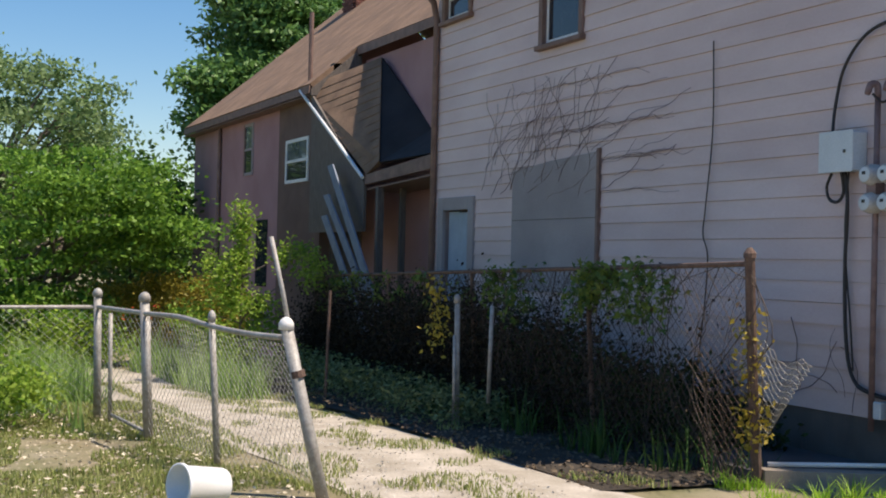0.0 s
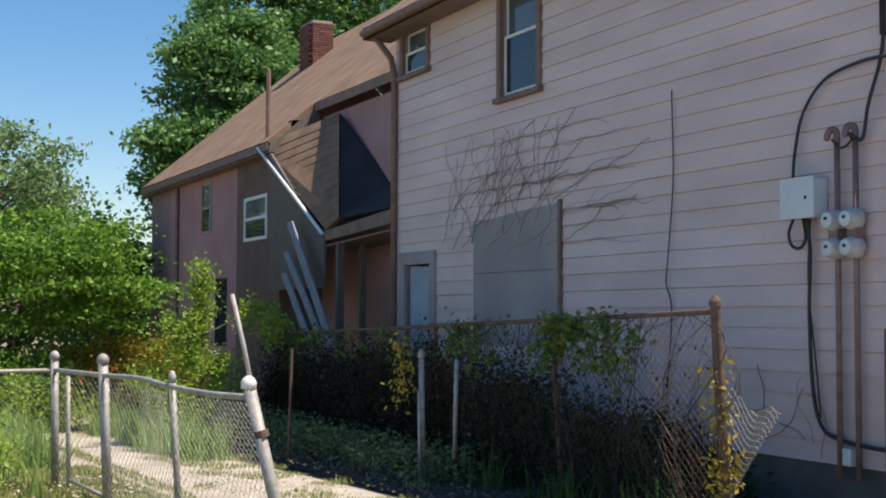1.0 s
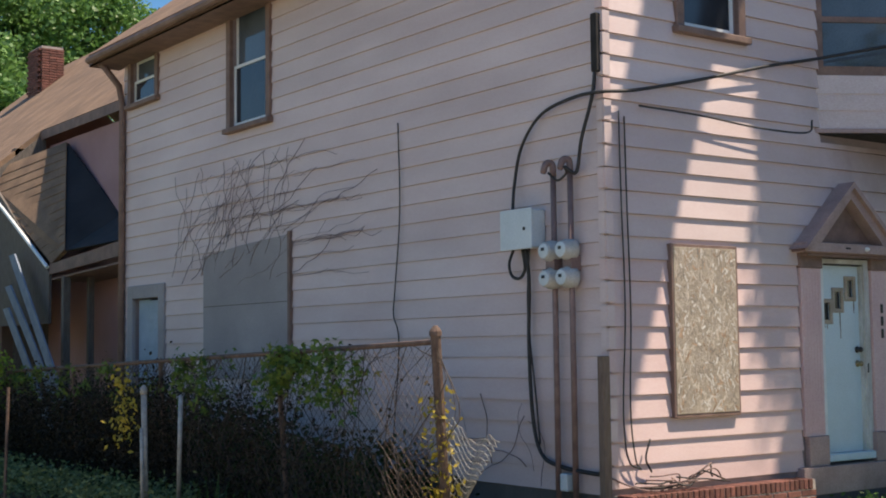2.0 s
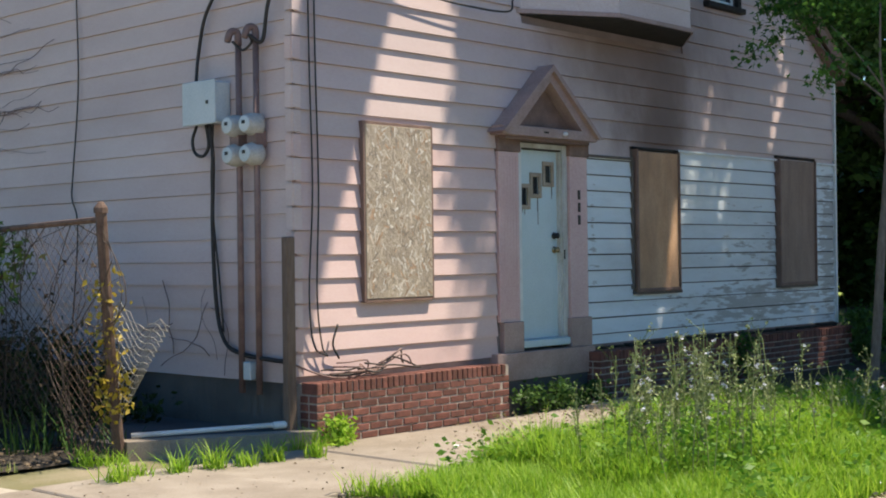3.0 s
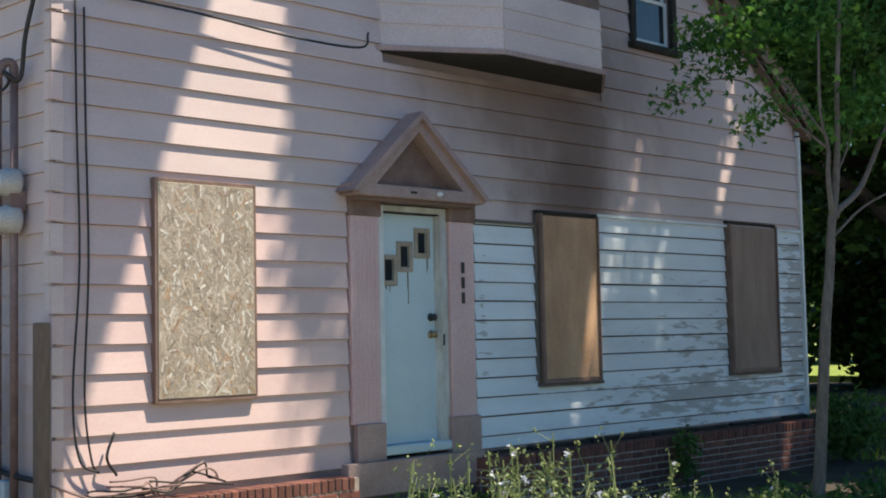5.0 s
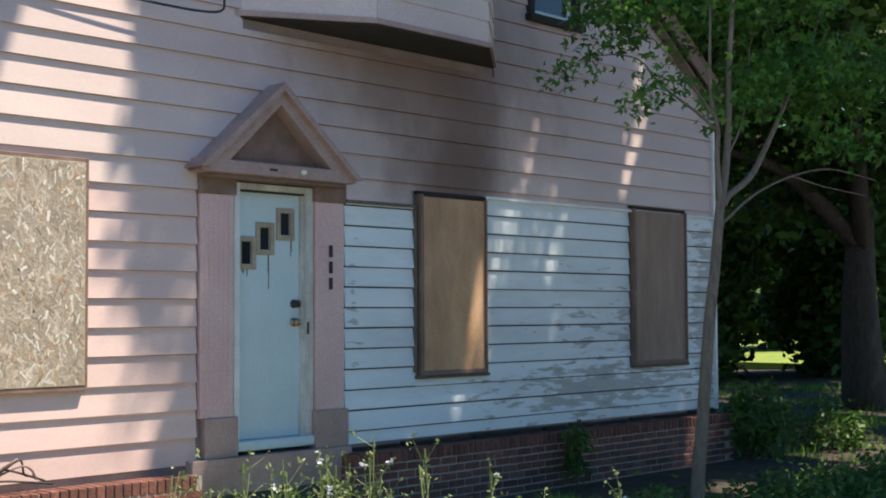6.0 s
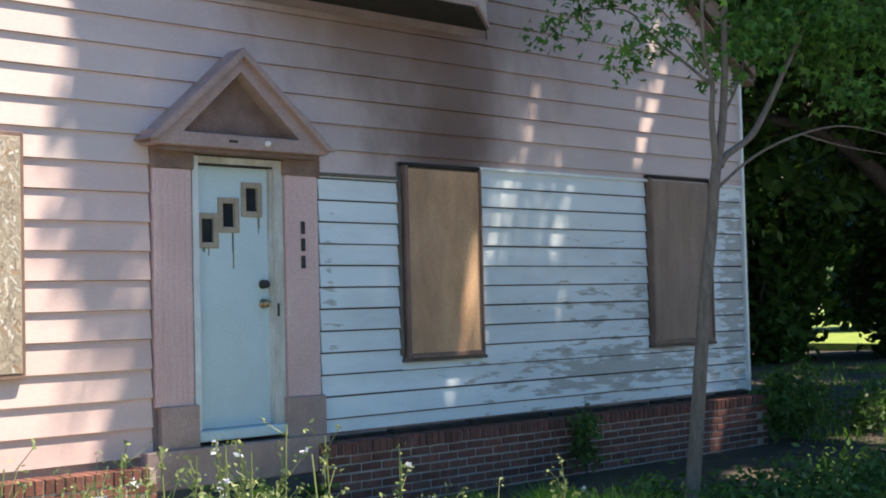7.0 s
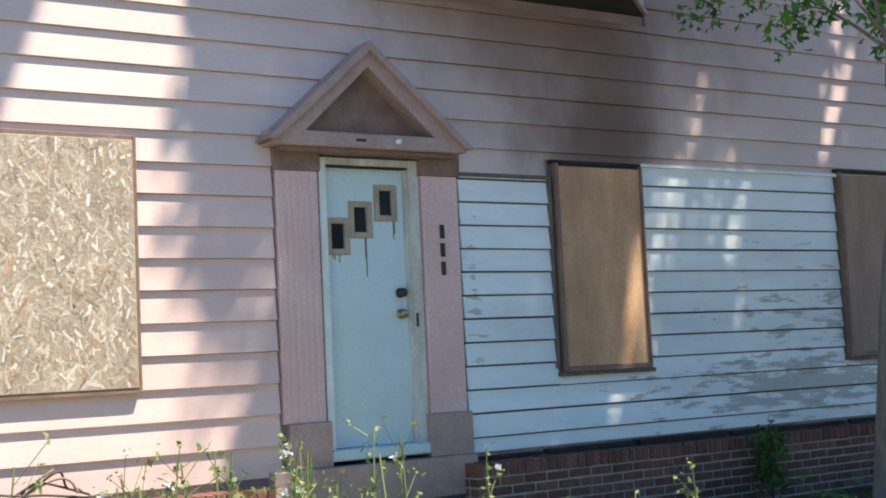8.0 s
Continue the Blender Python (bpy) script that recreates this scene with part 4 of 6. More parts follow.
# ---- services on the side wall ----
meter_bank = thing("electric_meters", "four round electric meters on two brown conduits", "electric meter")
for y, top in ((0.62, 3.55), (0.38, 3.56)):
    c = part("conduit", tube(bmesh.new(), [(-0.09, y, 0.42), (-0.09, y, top)], 0.029, 10), PIPE, meter_bank, smooth=True)
    part("weatherhead", tube(bmesh.new(), curve_pts([(-0.09, y, top - 0.05), (-0.1, y, top + 0.06), (-0.16, y + 0.02, top + 0.06), (-0.19, y + 0.03, top - 0.03)], 4), [0.033] * 12 + [0.026], 10), PIPE, c, smooth=True)
    for z in (2.78, 2.52):
        socket = part("meter_base", lathe(bmesh.new(), [(0.098, 0), (0.1, 0.02), (0.1, 0.09), (0.088, 0.10), (0.085, 0.14), (0.07, 0.155)], 20, pose(-0.07, y, z, 0, -90)), METERCAP, meter_bank, smooth=True)
        part("meter_face", lathe(bmesh.new(), [(0.07, 0), (0.07, 0.008), (0.03, 0.012)], 16, pose(-0.225, y, z, 0, -90)), METERGREY, socket)
        part("dial", boxed(-0.243, -0.236, y - 0.02, y + 0.02, z + 0.0, z + 0.03), BLACK, socket)
    part("junction", boxed(-0.15, -0.03, y - 0.06, y + 0.06, 2.58, 2.72), PIPE, meter_bank)
part("foot_box", boxed(-0.13, -0.02, 0.46, 0.56, 0.54, 0.7, bevel=0.008), METERGREY, meter_bank)
cabinet = thing("utility_box", "pale grey steel utility box on the side wall", "utility box")
part("body", boxed(-0.2, -0.02, 0.82, 1.27, 2.83, 3.2, bevel=0.012), METERGREY, cabinet)
part("cover", boxed(-0.215, -0.2, 0.805, 1.285, 2.82, 3.215, bevel=0.006), METERGREY, cabinet)
part("latch", boxed(-0.225, -0.215, 0.9, 0.925, 3.0, 3.03), BLACK, cabinet)


def cable(label, pts, r=0.014, steps=6, material=CABLE, name="cable"):
    return tagged(part(name, tube(bmesh.new(), curve_pts(pts, steps), r, 6), material, smooth=True), label, "cable")


cable("black service cable rising from the utility box", [(-0.12, 1.2, 3.2), (-0.07, 1.22, 3.5), (-0.07, 1.1, 3.85), (-0.07, 0.8, 4.12), (-0.07, 0.35, 4.21), (-0.09, -0.06, 4.2), (0.3, -0.1, 4.25), (1.2, -0.09, 4.45), (2.2, -0.09, 4.7), (2.95, -0.1, 4.86), (3.9, -0.7, 5.05), (4.6, -0.72, 5.1)], 0.017)
cable("black cable loop hanging under the utility box", [(-0.1, 1.22, 2.83), (-0.09, 1.3, 2.7), (-0.09, 1.26, 2.58), (-0.09, 1.14, 2.55), (-0.09, 1.06, 2.64), (-0.1, 1.08, 2.83)], 0.016)
cable("black cables running down to the footing", [(-0.1, 1.03, 2.83), (-0.09, 1.0, 2.5), (-0.08, 1.03, 1.9), (-0.07, 1.0, 1.2), (-0.07, 0.88, 0.86), (-0.07, 0.62, 0.76), (-0.1, 0.2, 0.73), (-0.08, -0.06, 0.72)], 0.02)
cable("thin cable beside the thick one", [(-0.1, 0.98, 2.83), (-0.07, 1.05, 2.2), (-0.07, 0.95, 1.4), (-0.07, 0.9, 0.95)], 0.01)
cable("cable from weatherhead to bracket", [(-0.19, 0.35, 3.55), (-0.1, 0.28, 3.5), (-0.1, 0.2, 3.8), (-0.08, 0.06, 4.2), (-0.07, 0.02, 4.55)], 0.018)
cable("cable joining both weatherheads", [(-0.19, 0.58, 3.52), (-0.14, 0.5, 3.44), (-0.12, 0.4, 3.5), (-0.19, 0.35, 3.55)], 0.012)
tagged(part("bracket", boxed(-0.1, -0.02, -0.02, 0.06, 4.4, 4.95, bevel=0.01), CHARSHADE), "black iron cable bracket at the house corner", "bracket")
cable("thin wire hanging on the side wall", [(-0.05, 3.28, 4.4), (-0.05, 3.26, 3.4), (-0.06, 3.36, 2.5), (-0.05, 3.4, 2.25), (-0.05, 3.3, 1.9), (-0.05, 3.45, 0.7)], 0.008)
for k, (x0, x1) in enumerate(((0.14, 0.11), (0.21, 0.2))):
    cable("thin cable down the house front", [(x0, -0.05, 4.05 - k * 0.05), (x0 + 0.01, -0.05, 3.2), (x0 + 0.03, -0.05, 2.2), (x1, -0.06, 1.3), (x1 + 0.05, -0.06, 0.85), (0.3, -0.08, 0.75)], 0.008)
cable("thin wire crossing the front to the bay", [(0.4, -0.06, 4.12), (1.2, -0.08, 4.1), (2.0, -0.1, 4.05), (2.75, -0.12, 4.06), (2.85, -0.12, 4.2)], 0.01)
cable("frayed cable ends on the front", [(0.45, -0.06, 0.72), (0.36, -0.08, 0.85), (0.42, -0.08, 1.02)], 0.01)
for k in range(7):
    y = [random.uniform(-0.25, -0.07) for _ in range(7)]
    x = sorted(random.uniform(0.15, 1.35) for _ in range(7))
    cable("tangled dark cable lying on the brick ledge", [(-0.06, -0.03, 0.7)] * (k < 2) + [(x[i], y[i], 0.57 + 0.2 * math.exp(-((x[i] - 1.05) / 0.18) ** 2) * random.uniform(0.4, 1.2) + 0.02 * k * (x[i] < 0.7)) for i in range(7)], 0.008, 4, CABLE if k % 2 else PIPE)
post = thing("timber_post", "weathered square timber post at the house corner", "post")
part("shaft", boxed(-0.17, -0.08, -0.1, -0.02, 0.1, 1.79, bevel=0.008), POSTWOOD, post)
tagged(part("drainpipe", tube(bmesh.new(), [(-0.4, 11.05, 6.45), (-0.12, 11.0, 6.1), (-0.07, 10.98, 5.8), (-0.07, 10.98, 0.0)], 0.055, 8), BROWNTRIM, smooth=True), "brown drainpipe at the rear corner of the side wall", "drainpipe")

# ---- concrete apron, pipe, pavement ----
apron = thing("concrete_apron", "cracked concrete kerb beside the foundation", "concrete slab", kind="structure")
part("slab", slab(bmesh.new(), [(-1.4, 0.42), (-0.02, -0.3), (-0.02, 4.0), (-1.4, 4.0)], -0.1, 0.11), SHADECONCRETE, apron)
part("coping", slab(bmesh.new(), [(-1.44, 0.40), (-0.02, -0.34), (-0.02, -0.14), (-1.40, 0.6)], -0.1, 0.15), PAVE, apron)
wp = thing("white_pipe", "white plastic pipe lying along the concrete kerb", "pipe")
part("pipe", tube(bmesh.new(), [(-1.3, 0.55, 0.175), (-0.2, -0.03, 0.2)], 0.022, 10), WHITEPIPE, wp, smooth=True)
part("elbow", tube(bmesh.new(), [(-0.26, 0.0, 0.195), (-0.15, -0.05, 0.2), (-0.13, -0.06, 0.16)], 0.032, 10), WHITEPIPE, wp, smooth=True)
pavement = thing("pavement", "buff concrete sidewalk slabs, partly overgrown", "sidewalk", kind="structure")
for i in range(11):
    x = -9.0 + i * 1.25
    tilt = random.uniform(-0.012, 0.012)
    part("paving_slab", boxed(x + 0.01, x + 1.24, -2.15, -0.36, -0.1, 0.035 + tilt, bevel=0.012), PAVE, pavement)

# ---- fences ----


def post_at(parent, name, foot, top, r, material, cap=None):
    p = part(name, tube(bmesh.new(), [foot, top], r, 12), material, parent, smooth=True)
    if cap:
        part("cap", lathe(bmesh.new(), [(r * 1.25, -0.03), (r * 1.25, 0.02), (r * 0.9, 0.05), (r * 0.3, 0.07)], 12, Matrix.Translation(top)), cap, p, smooth=True)
    return p


garden = thing("garden_fence", "sagging galvanised chain-link fence beside the drive", "fence")
F = [(-6.06, 6.78, -0.06), (-5.88, 4.74, 0.0), (-5.66, 2.75, 0.0), (-5.22, 0.98, 0.0)]
T = [(-6.09, 6.78, 1.41), (-5.95, 4.75, 1.43), (-5.74, 2.77, 1.33), (-5.56, 1.1, 1.35)]
post_at(garden, "post", F[0], T[0], 0.045, GALV, GALV)
post_at(garden, "post", F[1], T[1], 0.05, GALV, GALV)
post_at(garden, "post", F[2], T[2], 0.03, GALV, GALV)
lp = post_at(garden, "leaning_post", (F[3][0] + 0.03, F[3][1], -0.3), T[3], 0.05, GALV, WHITEPIPE)
part("clamp", tube(bmesh.new(), [Vector(F[3]).lerp(Vector(T[3]), 0.7), Vector(F[3]).lerp(Vector(T[3]), 0.74)], 0.058, 12), RUST, lp)
post_at(garden, "spare_post", (-5.97, 6.45, -0.05), (-5.99, 6.47, 1.2), 0.025, GALV)
part("sleeve", tube(bmesh.new(), [(-5.9, 4.7, 0.1), (-5.93, 4.7, 1.2)], 0.04, 10), GALV, garden, smooth=True)
rail = [(-6.09, 6.78, 1.26), (-5.95, 4.75, 1.28), (-5.86, 3.5, 1.3), (-5.76, 2.77, 1.26), (-5.65, 1.9, 1.24), (-5.54, 1.15, 1.25)]
part("top_rail", tube(bmesh.new(), curve_pts(rail, 5), 0.025, 8), GALV, garden, smooth=True)
part("top_rail", tube(bmesh.new(), [(-6.09, 6.78, 1.26), (-7.3, 6.9, 1.24), (-12, 7.2, 1.22)], 0.022, 8), GALV, garden, smooth=True)
part("bottom_rail", tube(bmesh.new(), [(-5.98, 6.3, 0.06), (-5.9, 4.75, 0.06)], 0.02, 8), GALV, garden, smooth=True)


def along(points):
    pts = [Vector(p) for p in points]

    def at(u):
        k = min(int(u * (len(pts) - 1)), len(pts) - 2)
        return pts[k].lerp(pts[k + 1], u * (len(pts) - 1) - k)

    return at


tagged(raw("woven_wire", *chain_link(along(rail), along([(-6.06, 6.78, 0.02), (-5.9, 4.74, 0.03), (-5.8, 3.5, 0.05), (-5.68, 2.75, 0.06), (-5.42, 1.8, 0.07), (-5.22, 1.05, 0.08)]), 104, 26, 0.0022), WIRE, garden), kind="stuff")
tagged(raw("woven_wire", *chain_link(along([(-6.09, 6.78, 1.26), (-12, 7.2, 1.22)]), along([(-6.06, 6.78, 0.0), (-12, 7.2, 0.0)]), 100, 24, 0.002), WIRE, garden), kind="stuff")
stray = thing("bent_pole", "thin galvanised pole leaning out of the fence", "pole")
part("pole", tube(bmesh.new(), [(-5.5, 1.12, 1.2), (-5.58, 1.18, 1.65), (-5.66, 1.24, 2.05)], 0.02, 8), GALV, stray, smooth=True)

vine = thing("vine_fence", "rusty chain-link fence hung with vines in the shade", "fence")
vtop = lambda u: Vector((-1.72 + 0.15 * u, 0.31 + 12.7 * u, 1.93 - 0.36 * u))
vbot = lambda u: Vector((-1.5 + 0.0 * u, 0.45 + 12.6 * u, 0.03 - 0.2 * u))
part("end_post", tube(bmesh.new(), [(-1.44, 0.5, -0.1), (-1.6, 0.4, 1.0), (-1.72, 0.31, 2.0)], [0.05, 0.045, 0.045], 10), RUST, vine)
part("post_cap", lathe(bmesh.new(), [(0.055, 0), (0.055, 0.04), (0.02, 0.09)], 10, pose(-1.72, 0.31, 1.98)), RUST, vine)
for u in (0.22, 0.45, 0.68, 0.95):
    part("line_post", tube(bmesh.new(), [vbot(u), vtop(u)], 0.028, 8), RUST, vine)
part("top_rail", tube(bmesh.new(), [vtop(u / 10) for u in range(11)], 0.024, 8), RUST, vine)
tagged(raw("woven_wire", *chain_link(vtop, vbot, 250, 40, 0.0022), RUST, vine), kind="stuff")
curl = chain_link(lambda u: Vector((-1.6 + 0.2 * u, 0.38 - 0.52 * u, 1.26 - 0.2 * u + 0.06 * math.sin(u * 9))), lambda u: Vector((-1.5 + 0.1 * u, 0.42 - 0.16 * u, 0.3 + 0.35 * u)), 12, 22, 0.004)
tagged(raw("torn_wire", *curl, GALV, vine), kind="stuff")
frame_g = thing("gate_posts", "pair of galvanised gate posts in front of the vines", "gate post")
post_at(frame_g, "post", (-2.3, 4.95, 0.0), (-2.42, 4.75, 1.45), 0.032, GALV, GALV)
post_at(frame_g, "post", (-2.36, 4.9, 0.0), (-2.42, 4.8, 1.05), 0.022, GALV)
post_at(frame_g, "post", (-2.1, 4.55, 0.3), (-2.15, 4.4, 1.4), 0.025, GALV)
stake = thing("rusty_stake", "rusty orange steel stake", "stake")
part("stake", tube(bmesh.new(), [(-2.75, 8.3, 0.0), (-2.72, 8.3, 1.45)], 0.022, 8), RUST, stake)
bucket = thing("bucket", "white plastic bucket lying on its side", "bucket")
part("shell", lathe(bmesh.new(), [(0.13, 0.0), (0.135, 0.02), (0.15, 0.36), (0.165, 0.365), (0.165, 0.39), (0.145, 0.39), (0.13, 0.05)], 24, pose(-6.12, 0.8, 0.165, 0, 84, 200)), PLASTIC, bucket, smooth=True)
# planks leaning against the stair
for y, z, yb, m in ((15.3, 3.66, 11.5, PLANK), (15.5, 3.1, 11.6, PLANK), (15.6, 2.7, 12.4, PLANK)):
    pl = thing("leaning_plank", "long pale plank leaning by the covered stair", "plank", "leaning planks")
    part("board", sheet(bmesh.new(), [(-0.4, y, z), (-0.4, y - 0.3, z + 0.02), (-0.42, yb - 0.35, -0.1), (-0.42, yb, -0.1)], 0.03), m, pl)

# ---- planting ----


def foliage(name, label, category, base, crown_specs, leaf, size, trunk_r, bark, height, limbs=5, count=26, spread=0.28, group="", lean=(0, 0), crown_leaf=None):
    """A tree or bush: tapered trunk, limbs into the crown, and leaf clumps with gaps."""
    t = thing(name, label, category, group)
    base = Vector(base)
    top = base + Vector((lean[0], lean[1], height))
    bm = bmesh.new()
    tube(bm, curve_pts([base - Vector((0, 0, 0.1)), base.lerp(top, 0.35) + Vector((0.04 * height * random.uniform(-1, 1), 0.03 * height * random.uniform(-1, 1), 0)), base.lerp(top, 0.7), top], 4), [trunk_r * (1 - 0.07 * k) for k in range(13)], 9)
    part("trunk", bm, bark, t, smooth=True)
    cs = np.concatenate([clump_centres(n, c, r) for n, c, r in crown_specs])
    for k in range(limbs):
        bm = bmesh.new()
        end = Vector(cs[int(RNG.integers(len(cs)))])
        start = base.lerp(top, random.uniform(0.5, 0.95))
        mid = start.lerp(end, 0.5) + Vector((0, 0, 0.12 * (end - start).length))
        tube(bm, curve_pts([start, mid, end], 4), [trunk_r * 0.45 * (1 - 0.1 * j) for j in range(9)], 6)
        part("limb", bm, bark, t, smooth=True)
    tagged(raw("crown", *leaf_cloud(cs, count, spread, size, flat=0.3, droop=0.2), leaf, t), kind="stuff")
    return t


# back garden, left of the wing
foliage("tree", "bright green broadleaf tree in the back garden", "tree", (-5.0, 17.5, -0.3), [(36, (-4.9, 17.0, 2.75), (2.0, 1.8, 1.6)), (15, (-3.7, 17.0, 2.2), (1.4, 1.3, 0.9)), (16, (-6.2, 16.6, 1.6), (1.6, 1.3, 1.1)), (12, (-5.6, 16.4, 0.7), (1.5, 1.0, 0.7))], LEAFGARDEN, 0.06, 0.12, BARK, 2.8, 14, 300, (0.42, 0.42, 0.075))
LEAFFEATHER = leaf_mat("grey_green_feathery_leaves", (0.11, 0.21, 0.075), (0.29, 0.40, 0.17), 0.4)
foliage("tree", "pale feathery tree behind the garden", "tree", (-5.2, 30, -0.5), [(300, (-5.2, 30, 4.8), (4.0, 2.6, 3.3)), (70, (-2.6, 31, 4.2), (1.3, 1.5, 2.4))], LEAFFEATHER, 0.085, 0.2, BARK, 4.5, 26, 70, (0.34, 0.34, 0.15))
foliage("tree", "shaded tree beside the end of the wing", "tree", (-2.0, 27, -0.5), [(150, (-1.7, 27, 2.2), (1.3, 1.5, 2.6))], LEAFMID, 0.1, 0.14, DARKBARK, 3.2, 5, 36, 0.3)
foliage("tree", "tall leafy tree behind the wing roof", "tree", (6.5, 44, -0.5), [(170, (7.0, 42, 9.9), (4.0, 3.0, 4.8)), (120, (9.5, 46, 13.5), (5.2, 4.0, 5.7)), (70, (4.6, 41, 7.2), (2.2, 2.5, 3.0))], LEAFTALL, 0.135, 0.45, DARKBARK, 10.5, 10, 170, (0.5, 0.5, 0.2))
foliage("tree", "second tall tree behind the wing roof", "tree", (13, 50, -0.5), [(150, (13, 48, 14.5), (5.0, 4.0, 6.0))], LEAFTALL, 0.14, 0.45, DARKBARK, 12, 8, 160, (0.54, 0.54, 0.22))
for k in range(14):
    x = -16 + k * 1.9
    foliage("hedge_tree", "shaded trees closing the back of the garden", "tree", (x - 2, 36 + (k % 3), -0.5), [(70, (x - 2, 36 + (k % 3), 2.2), (1.8, 1.6, 2.6))], LEAFMID, 0.14, 0.15, DARKBARK, 2.6, 3, 26, 0.4, "garden boundary trees")
foliage("hedge", "yellow-green hedge along the drive", "hedge", (-3.2, 19.0, -0.4), [(130, (-3.4, 17.4, 0.75), (1.7, 0.8, 0.8)), (70, (-2.3, 17.0, 0.7), (1.0, 0.8, 0.75))], LEAFGOLD, 0.045, 0.05, BARK, 0.9, 5, 60, (0.17, 0.17, 0.1))
for sx, sy, sw in ((-8.6, 14.5, 1.1), (-7.2, 15.2, 1.2), (-5.9, 15.6, 1.0), (-9.6, 16.5, 1.4), (-4.6, 16.2, 0.8)):
    foliage("shrub", "leafy shrub under the garden tree", "bush", (sx, sy, -0.3), [(60, (sx, sy, 0.35), (sw, 0.8, 0.75))], LEAFBRIGHT if sw < 1.15 else LEAF, 0.045, 0.03, BARK, 0.6, 4, 50, (0.18, 0.18, 0.1), "garden shrubs")
foliage("bush", "sunlit straggling bush near the wing", "bush", (-2.95, 12.0, -0.2), [(120, (-3.1, 12.0, 0.75), (1.15, 0.9, 0.8)), (26, (-3.3, 12.0, 1.6), (0.6, 0.4, 0.4)), (34, (-2.95, 12.0, 2.1), (0.13, 0.15, 0.85)), (20, (-2.1, 11.6, 1.75), (0.5, 0.3, 0.35))], LEAFBRIGHT, 0.036, 0.03, BARK, 1.9, 11, 44, 0.1)
foliage("shrub", "leafy shrub in the front garden", "bush", (-7.3, 6.4, 0.0), [(60, (-7.4, 6.2, 0.45), (0.8, 0.8, 0.5))], LEAFBRIGHT, 0.04, 0.03, BARK, 0.5, 4, 44, (0.16, 0.16, 0.08))


def stuff(name, label, category, arrays, material):
    return tagged(raw(name, *arrays, material), label, category, kind="stuff")


def area(x0, x1, y0, y1, z=0.0, keep=None):
    def where(n):
        p = np.stack([RNG.uniform(x0, x1, n), RNG.uniform(y0, y1, n), np.zeros(n)], 1)
        if keep is not None:
            p = p[keep(p)]
        p[:, 2] = z - 0.022 * np.clip(p[:, 1] - 4, 0, 26)
        return p

    return where


stuff("verge_ground", "dark soil under the grass verge", "soil", ([(-1.2, -4.84, 0.004), (30, -4.84, 0.004), (30, -2.0, 0.03), (-0.9, -2.12, 0.03)], [(0, 1, 2, 3)]), VERGE)
uneven = lambda p: np.array([noise.noise(Vector((q[0] * 0.8, q[1] * 0.8, 3))) for q in p])
front_edge = lambda p: (p[:, 1] < -2.1 + 0.2 * np.sin(p[:, 0] * 2.1) + 0.28 * np.clip(p[:, 0], 0, 3.5))
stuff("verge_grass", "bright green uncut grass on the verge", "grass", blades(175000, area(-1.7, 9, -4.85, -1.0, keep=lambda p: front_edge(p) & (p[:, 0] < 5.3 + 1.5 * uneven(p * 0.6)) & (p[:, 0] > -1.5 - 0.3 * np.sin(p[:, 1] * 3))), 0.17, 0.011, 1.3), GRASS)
low = lambda n, x0, x1, y0, y1, z1: np.array([q for q in np.stack([RNG.uniform(x0, x1, n), RNG.uniform(y0, y1, n), RNG.uniform(0.02, z1, n)], 1) if noise.noise(Vector((q[0] * 1.7, q[1] * 1.7, 6.0))) > 0.02])
stuff("verge_weeds", "broad-leaved weeds among the verge grass", "weeds", leaf_cloud(low(1500, -0.4, 5.6, -4.75, -2.0, 0.2), 9, 0.06, 0.034, 0.5), WEED)
stuff("seed_heads", "dry brown seed heads along the pavement edge", "weeds", leaf_cloud(np.stack([RNG.uniform(-0.2, 3.4, 260), -2.15 + RNG.normal(0, 0.16, 260), RNG.uniform(0.16, 0.36, 260)], 1), 4, 0.012, 0.011, 0.0), SEED)
stuff("tall_grass", "taller grass clumps on the verge", "grass", blades(34000, area(-0.3, 4.6, -4.4, -2.4, keep=lambda p: uneven(p) > 0.0), 0.29, 0.012, 1.2), GRASS)
# darker green than the verge grass, to carry the shade at this end
stuff("shade_toned_cover", "low groundcover, its dark green standing in for shade", "weeds", leaf_cloud(np.stack([RNG.uniform(4.4, 12, 1300), RNG.uniform(-4.8, -2.3, 1300), RNG.uniform(0.02, 0.2, 1300)], 1), 16, 0.1, 0.034, 0.4), LEAFMID)
stuff("yard_grass", "grass on the shaded side yard", "grass", blades(30000, area(8.0, 26, -4.6, 9, keep=lambda p: (uneven(p * 0.9) > 0.1) & ((p[:, 0] > 10.4) | (p[:, 1] < -1.6))), 0.17, 0.016, 0.9), WEED)
stuff("yard_litter", "dead leaves on the shaded soil", "litter", leaf_cloud(np.stack([RNG.uniform(10.3, 24, 1500), RNG.uniform(-3, 7, 1500), np.full(1500, 0.04)], 1), 1, 0.004, 0.03, 0.85), DARKLITTER)
stuff("lawn_grass", "thin dry lawn grass by the fence", "grass", blades(110000, area(-11, -5.2, -1.0, 9, keep=lambda p: uneven(p) > -0.3), 0.06, 0.011, 0.8), DRYGRASS)
stuff("drive_weeds", "low weeds on the drive", "weeds", blades(26000, area(-5.2, -2.4, -1, 12, 0.04, keep=lambda p: (uneven(p * 1.7) + 0.45 * np.exp(-((p[:, 0] + 3.95) / 0.35) ** 2) > 0.27) | (p[:, 0] < -5.0)), 0.06, 0.012, 0.8), DRYGRASS)
stuff("border_grass", "long grass tufts behind the fence", "grass", blades(9000, area(-6.3, -3.3, 8.6, 15.5, keep=lambda p: ((p[:, 0] > -4.1) | (p[:, 0] < -5.6)) & (uneven(p * 1.3) > -0.12)), 0.6, 0.022, 0.9), LEAFPALE)
